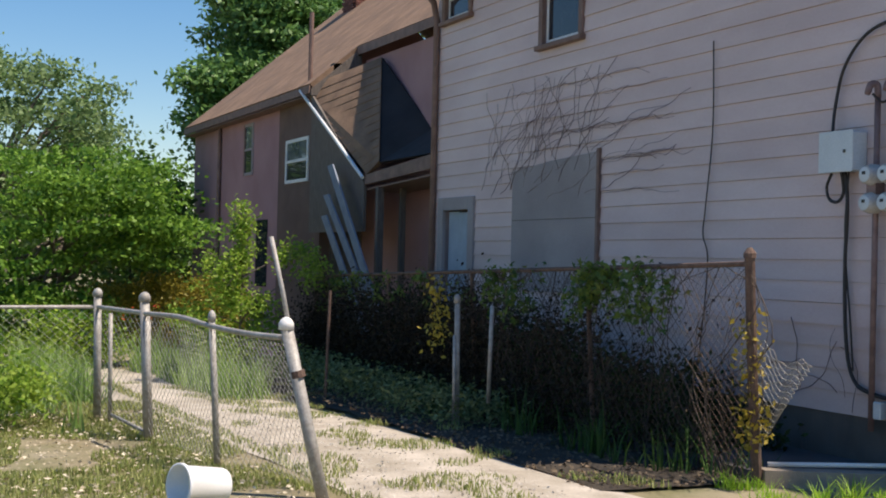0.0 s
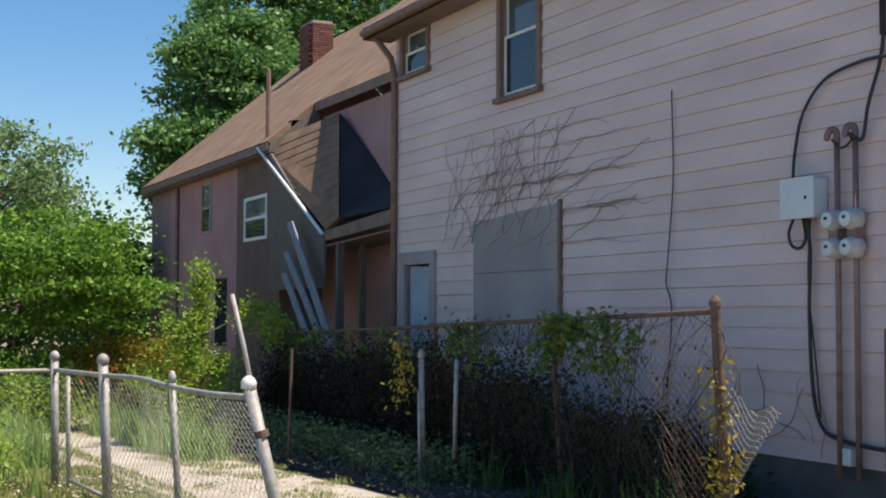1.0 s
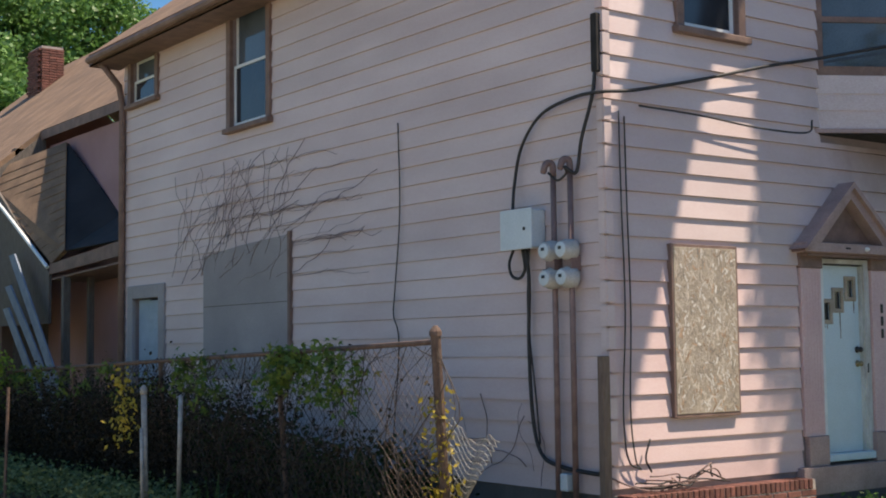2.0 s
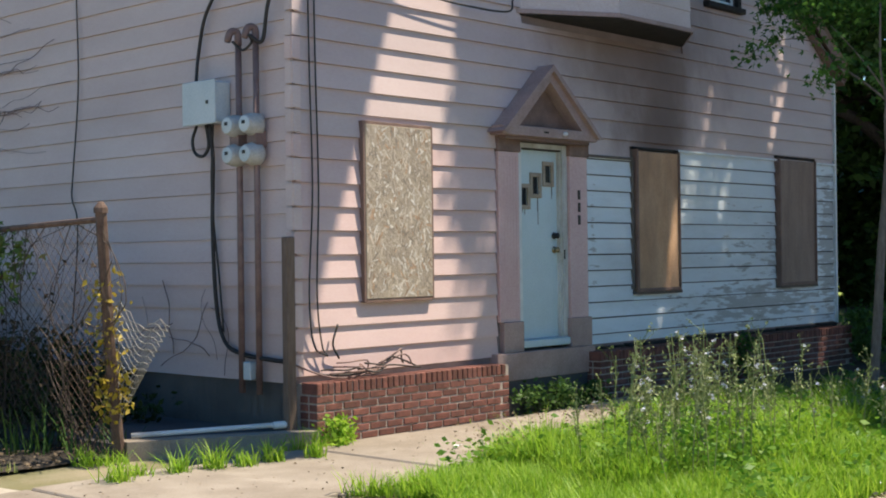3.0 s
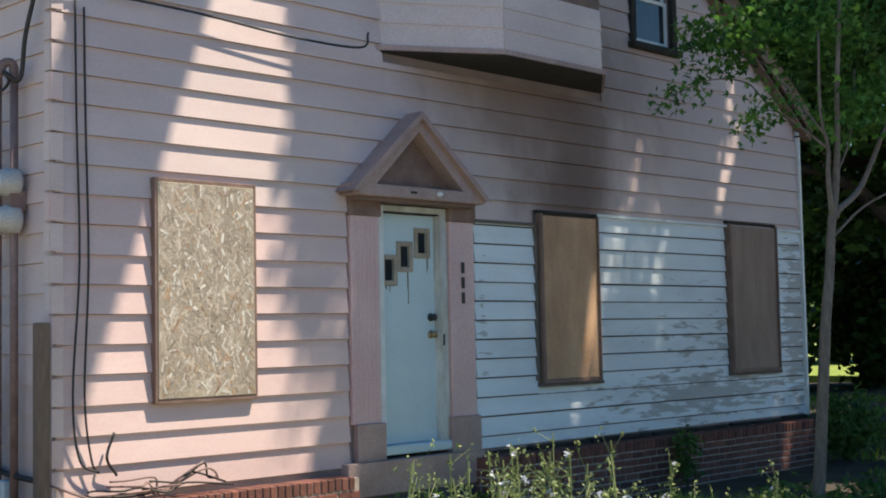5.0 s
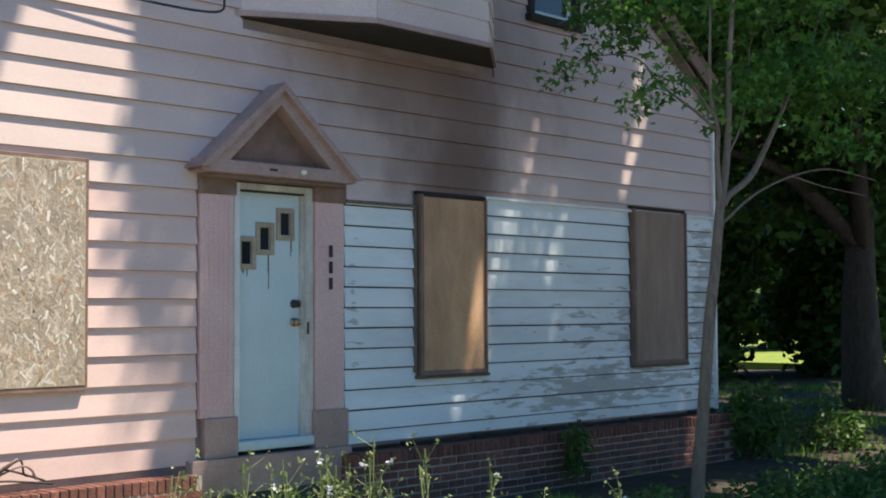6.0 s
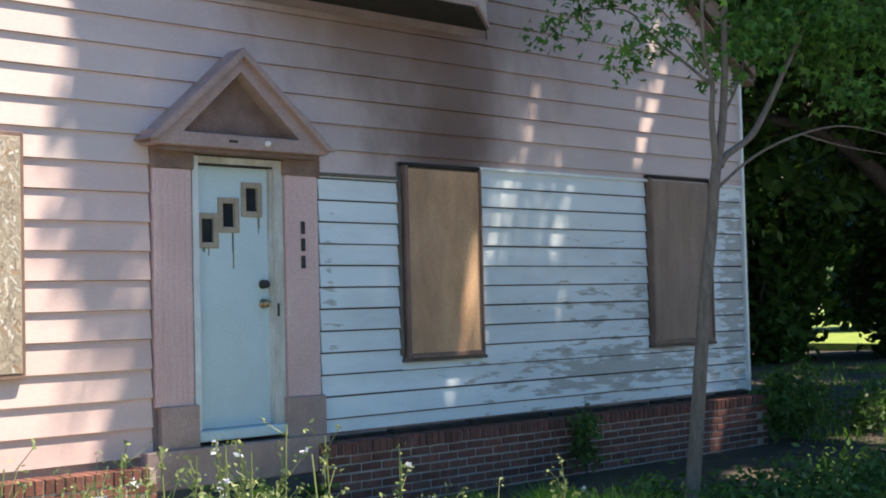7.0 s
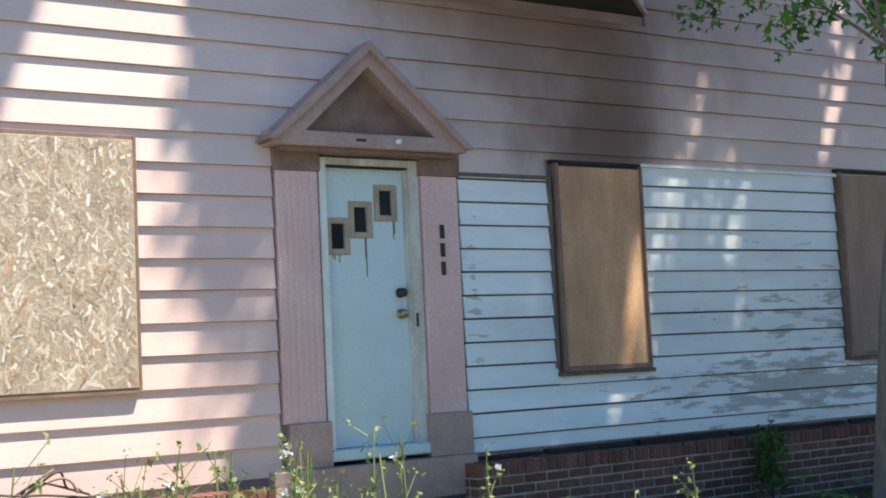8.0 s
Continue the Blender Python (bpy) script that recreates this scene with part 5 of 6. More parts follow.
stuff("garden_plants", "long grass and lilies in the front garden", "grass", blades(3000, area(-9.5, -6.4, 5.2, 9.5, keep=lambda p: uneven(p * 1.2) > -0.05), 0.55, 0.026, 1.0), LEAFPALE)
stuff("fence_weeds", "weeds at the foot of the vine fence", "weeds", leaf_cloud(np.stack([RNG.uniform(-2.6, -1.6, 520), RNG.uniform(4.6, 12, 520), RNG.uniform(0.0, 0.36, 520)], 1), 18, (0.12, 0.12, 0.07), 0.03, 0.5), LEAFDUST)
# dense undergrowth whose very dark leaf colour also paints the shade by the wall
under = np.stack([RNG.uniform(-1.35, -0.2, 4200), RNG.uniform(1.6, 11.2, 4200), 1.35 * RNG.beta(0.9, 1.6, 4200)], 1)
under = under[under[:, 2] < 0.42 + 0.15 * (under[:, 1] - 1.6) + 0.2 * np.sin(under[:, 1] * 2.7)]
stuff("undergrowth", "tangled undergrowth between fence and house, darkened to hold its shade", "weeds", leaf_cloud(under, 10, 0.1, 0.04, 0.2), SHADELEAF)
stuff("shade_weeds", "dark weeds under the vines", "weeds", blades(1500, area(-2.1, -1.2, 0.6, 8.5, keep=lambda p: uneven(p * 1.6) > 0.1), 0.4, 0.02, 0.9), LEAFDARK)
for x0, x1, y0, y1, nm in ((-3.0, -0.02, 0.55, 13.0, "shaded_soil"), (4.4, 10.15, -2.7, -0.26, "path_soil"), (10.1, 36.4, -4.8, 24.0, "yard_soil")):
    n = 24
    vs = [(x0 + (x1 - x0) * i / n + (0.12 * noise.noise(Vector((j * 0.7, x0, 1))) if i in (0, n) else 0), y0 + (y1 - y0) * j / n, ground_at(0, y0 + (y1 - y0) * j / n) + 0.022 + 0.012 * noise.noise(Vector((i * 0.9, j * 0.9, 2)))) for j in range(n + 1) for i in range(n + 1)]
    tagged(raw(nm, vs, [(j * (n + 1) + i, j * (n + 1) + i + 1, (j + 1) * (n + 1) + i + 1, (j + 1) * (n + 1) + i) for j in range(n) for i in range(n)], DARKSOIL, smooth=True), "dark soil deepened to hold the shade, strewn with litter", "soil", kind="structure")
stuff("kerb_weeds", "small weeds along the concrete kerb", "weeds", blades(7000, area(-2.0, 0.12, -0.85, 0.55, keep=lambda p: (np.abs(p[:, 1] - (0.22 - (p[:, 0] + 1.4) * 0.52)) < 0.09) & (uneven(p * 4.3) > 0.16)), 0.17, 0.012, 1.2), GRASS)
tuft_at = np.array([(-1.35, -0.62), (-0.86, -0.7), (-1.12, -0.7), (-1.95, -0.5), (-0.5, -0.8), (-2.2, -0.6), (-1.7, -0.6)])
tuft_c = np.concatenate([np.c_[RNG.normal(0, 0.045, (80, 2)) + q, np.full(80, 0.03)] for q in tuft_at])
stuff("kerb_tufts", "bright grass tufts growing along the concrete kerb", "grass", blades(0, lambda n: tuft_c, 0.17, 0.012, 1.4), GRASS)
stuff("stoop_weeds", "dark leafy weeds under the door step", "weeds", leaf_cloud(np.c_[RNG.uniform(2.6, 4.0, 90), RNG.uniform(-0.42, -0.16, 90), RNG.uniform(0.04, 0.26, 90)], 12, 0.05, 0.03, 0.4), LEAFMID)
stones = RNG.uniform((-5.1, -1.5, 0.05), (-3.4, 6, 0.055), (2600, 3))
stuff("fence_litter", "brown dead leaves on the shaded soil by the fence", "litter", leaf_cloud(np.c_[RNG.uniform(-3.1, -1.5, 2600), RNG.uniform(0.5, 9, 2600), np.full(2600, 0.05)], 1, 0.006, 0.024, 0.85), DARKLITTER)
stuff("loose_gravel", "loose pale stones on the drive", "gravel", leaf_cloud(stones, 1, 0.003, 0.014, 0.8), STONEM)
top_c = np.array([vtop(u) + Vector((RNG.normal(-0.03, 0.05), 0, -abs(RNG.normal(0, 0.26)))) for u in np.concatenate([RNG.uniform(0.10, 0.24, 74), RNG.uniform(0.34, 0.42, 22), RNG.uniform(0.28, 1.0, 44)])])
vl = raw("vine_leaves", *leaf_cloud(top_c, 14, 0.06, 0.045, 0.2, 0.5, lobed=True), IVY, vine)
tagged(vl, kind="stuff")
# withered leaves, thicker low down, with the fence's shade in their near-black colour
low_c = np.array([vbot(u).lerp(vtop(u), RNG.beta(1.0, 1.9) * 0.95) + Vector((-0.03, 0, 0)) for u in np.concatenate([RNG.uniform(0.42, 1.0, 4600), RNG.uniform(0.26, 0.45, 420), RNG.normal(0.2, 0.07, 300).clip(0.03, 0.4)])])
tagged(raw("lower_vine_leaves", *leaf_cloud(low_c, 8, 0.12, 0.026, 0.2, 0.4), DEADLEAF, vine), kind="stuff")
yel = np.array([Vector((-1.5 - 0.2 * t, 0.46 - 0.12 * t, 0.15 + 1.7 * t)) for t in RNG.uniform(0.1, 0.75, 46)] + [Vector((-2.45 + 0.1 * t, 5.2 + t * 0.3, 0.9 + t * 0.75)) for t in RNG.uniform(0, 1, 26)])
tagged(raw("yellow_vine_leaves", *leaf_cloud(yel, 7, 0.07, 0.032, 0.1, 0.5), YELLOW, vine), kind="stuff")
for k in range(130):
    u = random.uniform(0.02, 0.62)
    p, q = vbot(u), vtop(min(1, max(0, u + random.uniform(-0.08, 0.08))))
    stem = tube(bmesh.new(), curve_pts([p, p.lerp(q, 0.4) + Vector((-0.04, random.uniform(-0.5, 0.5), 0)), p.lerp(q, 0.75) + Vector((-0.04, random.uniform(-0.6, 0.6), random.uniform(-0.2, 0.2))), q], 4), random.uniform(0.002, 0.005), 4, False)
    part("dry_stem", stem, DRYSTEM, vine)
# dead creeper on the side wall
creeper = thing("dead_creeper", "leafless dry creeper clinging to the siding", "creeper")
for k in range(44):
    y, z = random.uniform(5.6, 9.3), random.uniform(2.75, 3.5)
    pts, a = [(-0.05, y, z)], random.uniform(0.9, 1.7)
    for j in range(random.randint(7, 14)):
        a = min(max(a + random.uniform(-0.6, 0.5), 0.0), 2.2)
        y, z = y - math.cos(a) * 0.2, z + math.sin(a) * 0.13
        if z > 4.5:
            break
        pts.append((-0.05 + random.uniform(-0.008, 0.004), y, z))
    if len(pts) > 2:
        part("stem", tube(bmesh.new(), curve_pts(pts, 3), random.uniform(0.002, 0.0045), 4, False), TWIG, creeper)
for k in range(24):  # runners that follow the laps
    row = random.randint(11, 18)
    z, y = LOW - 0.06 + row * COURSE - 0.006, random.uniform(5.0, 8.6)
    end = max(3.0, y - random.uniform(0.7, 2.6))
    pts = [(-0.045, y - (y - end) * q / 7, z + random.uniform(-0.03, 0.012) + 0.02 * q * random.uniform(-0.5, 0.6)) for q in range(8)]
    part("stem", tube(bmesh.new(), curve_pts(pts, 2), random.uniform(0.002, 0.0035), 4, False), TWIG, creeper)

# weeds with pale blue flowers in front of the door
chic = thing("chicory", "tall branching weeds with pale blue flowers", "weeds", kind="stuff")
stalks, heads, bits = bmesh.new(), [], []
for k in range(64):
    x, y = random.choice((random.gauss(0.15, 0.2), random.gauss(0.7, 0.22), random.gauss(1.0, 0.25), random.gauss(1.5, 0.4), random.gauss(2.2, 0.9))), random.gauss(-3.5, 0.32)
    h = random.uniform(0.55, 1.05) * (1.0 if -0.1 < x < 1.7 else 0.7)
    tip = Vector((x + random.uniform(-0.15, 0.15), y + random.uniform(-0.1, 0.1), h))
    foot = Vector((x, y, 0))
    tube(stalks, curve_pts([foot, foot.lerp(tip, 0.5) + Vector((random.uniform(-0.05, 0.05), 0, 0)), tip], 3), 0.0038, 4, False)
    for j in range(random.randint(7, 12)):
        s = foot.lerp(tip, random.uniform(0.45, 0.95))
        e = s + Vector((random.uniform(-0.12, 0.12), random.uniform(-0.09, 0.09), random.uniform(0.04, 0.17)))
        tube(stalks, [s, e], 0.002, 3, False)
        bits.append(e)
        bits.append(s)
        if random.random() < 0.11:
            heads.append(e)
part("stalks", stalks, STALK, chic)
tagged(raw("buds", *leaf_cloud(np.array(bits), 4, 0.014, 0.014, 0.0), STALK, chic), kind="stuff")
tagged(raw("flowers", *leaf_cloud(np.array(heads), 7, 0.008, 0.015, 0.6), PETAL, chic), kind="stuff")
tagged(raw("stalk_leaves", *leaf_cloud(np.array([(random.gauss(0.9, 0.6), random.gauss(-3.5, 0.35), random.uniform(0.05, 0.42)) for _ in range(260)]), 9, 0.07, 0.022, 0.3), WEED, chic), kind="stuff")
tagged(raw("lilies", *leaf_cloud(np.array([(random.uniform(-4.4, -2.6), random.uniform(13.5, 16), random.uniform(0.6, 1.1)) for _ in range(9)]), 4, 0.03, 0.035, 0.2), REDPETAL), "red-orange garden lilies", "flowers", kind="stuff")

for k in range(9):
    x, y = random.choice(((0.75, -4.7), (1.3, -4.75), (0.3, -4.78), (1.9, -4.6), (-0.3, -4.7), (2.6, -4.75), (0.9, -4.8), (-1.0, -0.9), (0.5, -1.4)))
    r = random.uniform(0.02, 0.05)
    bm = bmesh.new()
    sheet(bm, [(x - r, y - r * 0.6, 0.055), (x + r, y - r * 0.4, 0.07), (x + r * 0.8, y + r * 0.7, 0.06), (x - r * 0.9, y + r * 0.6, 0.075)], 0.004)
    tagged(part("paper_scrap", bm, PLASTIC), "crumpled white scrap of litter at the verge", "litter", "litter")

stuff("lawn_litter", "dry leaves and pale scraps strewn on the lawn", "litter", leaf_cloud(np.stack([RNG.uniform(-10, -5.3, 3800), RNG.uniform(-0.5, 7, 3800), RNG.uniform(0.02, 0.05, 3800)], 1), 1, 0.004, 0.022, 0.85), LITTER)

stuff("edge_litter", "dry leaf litter along the street edge", "litter", leaf_cloud(np.stack([RNG.uniform(-1.6, 7, 700), -4.9 + RNG.normal(0, 0.07, 700), RNG.uniform(-0.015, 0.02, 700)], 1), 1, 0.004, 0.02, 0.85), LITTER)
stuff("pavement_litter", "crumbs of soil and dry leaf on the pavement", "litter", leaf_cloud(np.stack([RNG.uniform(-4.5, 4.5, 420), RNG.uniform(-2.2, -0.5, 420), np.full(420, 0.066)], 1), 1, 0.003, 0.013, 0.9), DARKLITTER)
stuff("corner_weed", "leafy weed at the corner of the brick ledge", "weeds", leaf_cloud(np.array([(0.12 + random.gauss(0, 0.1), -0.42 + random.gauss(0, 0.06), random.uniform(0.05, 0.26)) for _ in range(46)]), 8, 0.03, 0.03, 0.3), GRASS)
for k in range(14):
    y, z = random.uniform(0.9, 3.4), random.uniform(0.5, 0.8)
    pts, a = [(-0.05, y, z)], random.uniform(0.4, 2.6)
    for j in range(random.randint(4, 8)):
        a += random.uniform(-0.5, 0.5)
        y, z = y - math.cos(a) * 0.13, z + abs(math.sin(a)) * 0.12
        if y > 0.5:
            pts.append((-0.05, y, z))
    if len(pts) > 2:
        part("stem", tube(bmesh.new(), curve_pts(pts, 3), random.uniform(0.002, 0.005), 4, False), TWIG, creeper)

# young tree on the verge
yt = thing("young_tree", "slender forked young maple on the shaded verge", "tree")


def bough(pts, r0, r1, parent=yt, name="branch"):
    line = curve_pts(pts, 4)
    return part(name, tube(bmesh.new(), line, [r0 + (r1 - r0) * k / (len(line) - 1) for k in range(len(line))], 8), BARK, parent, smooth=True)


bough([(5.27, -2.75, -0.1), (5.33, -2.75, 0.26), (5.44, -2.75, 0.92), (5.56, -2.75, 1.68), (5.65, -2.75, 2.07), (5.73, -2.75, 2.52), (5.8, -2.75, 2.75), (5.85, -2.75, 2.97), (5.88, -2.76, 3.37), (5.86, -2.78, 3.7), (5.95, -2.8, 4.6)], 0.058, 0.018, name="trunk")
bough([(5.74, -2.75, 2.6), (5.72, -2.74, 2.94), (5.74, -2.74, 3.19), (5.7, -2.7, 3.5), (5.72, -2.7, 4.2)], 0.026, 0.01)
right = bough([(5.77, -2.76, 2.58), (5.84, -2.77, 2.66), (6.12, -2.8, 2.82), (6.33, -2.82, 3.06), (6.55, -2.85, 3.38), (6.7, -2.86, 3.57), (6.97, -2.9, 3.97), (7.2, -2.95, 4.5)], 0.032, 0.01)
bough([(5.7, -2.76, 2.4), (6.18, -2.8, 2.68), (6.72, -2.86, 2.87), (7.23, -2.95, 2.96), (7.9, -3.05, 2.9)], 0.013, 0.004)
bough([(6.72, -2.86, 2.87), (7.1, -2.95, 2.8), (7.6, -3.1, 2.74)], 0.008, 0.003)
bough([(5.88, -2.75, 3.0), (6.0, -2.78, 3.2), (6.1, -2.8, 3.5), (6.15, -2.8, 3.9)], 0.012, 0.005)
left = bough([(5.74, -2.74, 3.17), (5.7, -2.55, 3.35), (5.71, -2.3, 3.54), (5.8, -2.1, 3.69), (5.84, -1.9, 3.88), (5.8, -1.55, 3.95), (5.7, -1.2, 3.84)], 0.014, 0.004)
bough([(5.71, -2.72, 3.3), (5.64, -2.6, 3.51), (5.62, -2.4, 3.77), (5.6, -2.2, 4.0)], 0.01, 0.004)
bough([(5.71, -2.3, 3.54), (5.6, -2.25, 3.55), (5.48, -2.2, 3.5)], 0.006, 0.003)
bough([(6.97, -2.9, 3.97), (7.4, -2.95, 4.0), (7.9, -3.0, 3.9)], 0.009, 0.003)
sprays = np.concatenate([
    np.array([(5.70, -1.2, 3.82), (5.74, -1.3, 3.92), (5.9, -1.35, 3.95), (6.1, -1.3, 3.98), (5.62, -1.12, 3.75), (5.8, -1.7, 4.02), (5.95, -1.8, 4.1)]),
    np.array([(5.49, -2.2, 3.55), (5.57, -2.2, 3.48), (5.34, -2.2, 3.47), (5.52, -2.15, 3.41), (5.72, -2.3, 3.6), (5.62, -2.25, 3.6)]),
    np.array([(5.64, -2.55, 3.58), (5.67, -2.7, 3.46), (5.6, -2.3, 3.85), (5.85, -2.7, 3.3), (5.97, -2.75, 3.36)]),
    clump_centres(22, (6.12, -2.78, 3.62), (0.36, 0.4, 0.32), 0.2), clump_centres(40, (6.75, -2.9, 3.78), (0.6, 0.5, 0.4), 0.2), clump_centres(40, (7.5, -3.0, 3.85), (0.62, 0.6, 0.5), 0.2),
    clump_centres(60, (6.5, -2.7, 4.5), (1.1, 0.9, 0.5), 0.2), clump_centres(16, (5.95, -1.5, 4.3), (0.5, 0.4, 0.3), 0.2), clump_centres(30, (6.4, -2.1, 4.4), (0.7, 0.7, 0.4), 0.2), clump_centres(22, (5.7, -2.2, 4.3), (0.5, 0.6, 0.28), 0.2), clump_centres(10, (7.3, -3.0, 3.25), (0.5, 0.4, 0.2), 0.2)])
tagged(raw("crown", *leaf_cloud(sprays, 24, 0.09, 0.045, 0.45, 0.5, lobed=True), LEAFMAPLE, yt), kind="stuff")

# growth and dumped timber by the far corner of the house
foliage("bush", "dark green bush at the far corner of the ledge", "bush", (10.3, -0.35, 0), [(40, (10.35, -0.4, 0.45), (0.5, 0.4, 0.45))], LEAFMID, 0.04, 0.02, DARKBARK, 0.5, 5, 40, 0.09)
foliage("bush", "low dark bush on the shaded soil", "bush", (11.8, -0.6, 0), [(30, (11.8, -0.6, 0.25), (0.6, 0.4, 0.25))], LEAFMID, 0.04, 0.02, DARKBARK, 0.3, 4, 34, 0.09)
foliage("weed_sapling", "thin sapling growing up the brick ledge", "sapling", (6.9, -0.42, 0), [(16, (6.9, -0.42, 0.4), (0.14, 0.12, 0.4))], LEAFMID, 0.035, 0.01, DARKBARK, 0.75, 4, 22, 0.06)
for k in range(7):
    lx, ly, a = 12.2 + random.uniform(-0.9, 0.9), 2.6 + random.uniform(-0.7, 0.7), random.uniform(-0.5, 0.5)
    lz, r = 0.12 + 0.12 * (k // 3), random.uniform(0.07, 0.13)
    d = Vector((math.cos(a), math.sin(a), random.uniform(-0.03, 0.06)))
    lg = thing("fallen_log", "old dark log on the soil beside the house", "log", "dumped logs")
    part("log", tube(bmesh.new(), curve_pts([Vector((lx, ly, lz)) - d * 1.2, Vector((lx, ly, lz + 0.03)), Vector((lx, ly, lz)) + d * 1.1], 3), [r * (1 - 0.04 * j) for j in range(7)], 9), DARKBARK, lg, smooth=True)

# trees past the far end of the house
foliage("tree", "large dark tree past the end of the house", "tree", (18.6, 2.2, 0), [(260, (18.4, 2.8, 5.6), (3.4, 3.2, 2.6)), (160, (15.2, 4.8, 4.8), (2.2, 2.2, 2.4)), (120, (14, 1.5, 6.5), (2.4, 2.2, 1.8))], LEAFDARK, 0.12, 0.42, DARKBARK, 5.5, 9, 40, 0.34)
foliage("tree", "shaded tree at the side of the house", "tree", (14.0, 5.2, 0), [(170, (13.8, 5.2, 3.6), (1.8, 1.8, 2.4)), (90, (13, 3.4, 6.2), (1.8, 1.6, 1.7))], LEAFDARK, 0.1, 0.16, DARKBARK, 4, 7, 40, 0.28)
for k in range(22):
    x, y = 21 + 1.25 * k, 16 - 0.75 * k + (k % 3) * 1.6
    foliage("boundary_tree", "dark trees along the far lot line", "tree", (x, y, 0), [(90, (x, y, 4.6), (2.4, 2.2, 2.9)), (46, (x + 0.5, y + 1, 1.95), (1.5, 1.2, 0.75)), (14 + 18 * (k % 2), (x - 0.8, y - 0.4, 0.7), (0.9, 0.7, 0.55))], LEAFDARK if k % 4 else LEAFMID, 0.17, 0.16, DARKBARK, 4.5, 4, 34, 0.42, "lot line trees")
for k in range(16):
    x, y = 38 + 2.2 * k, 34 - 2.0 * k + (k % 2) * 3
    foliage("far_tree", "tall trees beyond the neighbouring lawn", "tree", (x, y, 0), [(120, (x, y, 5.0), (4.2, 3.4, 5.4))], LEAFDARK, 0.34, 0.3, DARKBARK, 6, 3, 34, 0.8, "far trees")
# unseen street tree over the road, its crown placed to shade the front
street = thing("unseen_shade_tree", "unseen street tree, its crown placed to shade the house front", "tree")
Lx, Ly = SUN.x / SUN.z, SUN.y / SUN.z


def up_sun(x, z, h, y=0.0):
    """The place at height h that shades the front wall at x, z."""
    return np.array((x + Lx * (h - z), y + Ly * (h - z), h))


p0, p1 = Vector(up_sun(-1.08, -0.9, 10.6)), Vector(up_sun(1.46, 6.2, 14.6))
bm = bmesh.new()
tube(bm, curve_pts([(13.0, -11.0, -0.2), (12.9, -10.6, 5.0), (12.0, -8.4, 11.0), (10.4, -5.6, 15.5), (7.8, -3.6, 17.4), tuple(p1 + Vector((0, 0, 0.1)))], 5), [0.62 - 0.009 * k for k in range(26)], 12)
part("trunk", bm, DARKBARK, street, smooth=True)
# unseen heavy bough, added to throw the slanted band of shade
part("bough", tube(bmesh.new(), [p0.lerp(p1, k / 6) for k in range(7)], [0.5, 0.52, 0.53, 0.54, 0.54, 0.54, 0.54], 14), DARKBARK, street, smooth=True)
# openings in the crown, each as the patch of sun that it throws on the front wall: x, z, half width, half height
OPENINGS = ((8.46, 3.8, 0.10, 0.30), (8.3, 3.1, 0.09, 0.25), (6.76, 3.7, 0.13, 0.2), (7.05, 3.25, 0.11, 0.2), (6.35, 3.0, 0.11, 0.15), (7.05, 2.45, 0.09, 0.18), (7.0, 2.05, 0.1, 0.2), (6.92, 1.72, 0.09, 0.08), (6.42, 2.2, 0.11, 0.25), (7.88, 1.3, 0.1, 0.22), (5.62, 0.9, 0.12, 0.1), (4.9, 1.75, 0.1, 0.15), (4.8, 1.42, 0.1, 0.14), (5.9, 1.6, 0.08, 0.22), (5.77, 1.3, 0.1, 0.2))


def light_gap(x, z, extra=0.0):
    """Where the crown stands open: high values let the sun through to the wall at x, z."""
    if any(abs(x - ox) < w + 0.145 + extra and abs(z - oz) < h + 0.14 + extra for ox, oz, w, h in OPENINGS):
        return 0.6
    if x > 9.35:
        return -1.0
    return noise.noise(Vector((x * 1.35, z * 0.36, 9.0)))


def ground_gap(p):
    """Whether the crown is open over the ground that this place would shade."""
    gx, gy = p[0] - Lx * p[2], p[1] - Ly * p[2]
    return gx > 7.2 and gy < 8 and noise.noise(Vector((gx * 0.7, gy * 0.7, 5.0))) > (0.0 if gy < -0.9 else 0.12)


cc = []
while len(cc) < 4700:
    x, z = RNG.uniform(-3.0, 13.5), RNG.uniform(-14, 6.3)
    if z > 0.45:
        edge = 1.98 + 0.12 * math.sin(z * 2.1)
        shade = 1.0 if x > edge + 0.14 else 0.0
        if z < 1.7 and x < 2.75:
            shade = 0.12 if x > 1.8 else 0.0
        if light_gap(x, z) > (0.3 if x > 6.2 else 0.45):
            shade = 0.0
    else:
        gx, gy = x + Lx * (-z), Ly * (-z)
        gap = noise.noise(Vector((gx * 0.8, gy * 0.8, 5.0)))
        shade = 1.0 if gx > 3.8 + 0.5 * gap + 1.1 * (gy + 3) else 0.0
        if gap > 0.3:
            shade *= 0.25
        if gx > 7.2 and noise.noise(Vector((gx * 0.7, gy * 0.7, 5.0))) > 0.0:
            shade = 0.0
    if RNG.random() < shade:
        cc.append(up_sun(x, z, RNG.uniform(11.2, 14.2)))
tagged(raw("crown", *leaf_cloud(np.array(cc), 24, 0.1, 0.08, 0.3), LEAF, street), kind="stuff")
# extra leaves out of view, added overhead to hold back sun and sky light
over = np.stack([RNG.uniform(8.5, 36, 10500), RNG.uniform(-9, 8, 10500), RNG.uniform(9.2, 13, 10500)], 1)
over2 = np.stack([RNG.uniform(4.5, 9, 1500), RNG.uniform(-7.5, -0.8, 1500), RNG.uniform(9.2, 12, 1500)], 1)
over2 = over2[[(x - Lx * min(z, -y / -Ly)) > (3.0 if -y / -Ly < z - 0.5 else 5.2) and light_gap(x - Lx * (-y / -Ly), z + y / -Ly, 0.3) < 0.25 for x, y, z in over2]]
over = np.concatenate([over, over2])
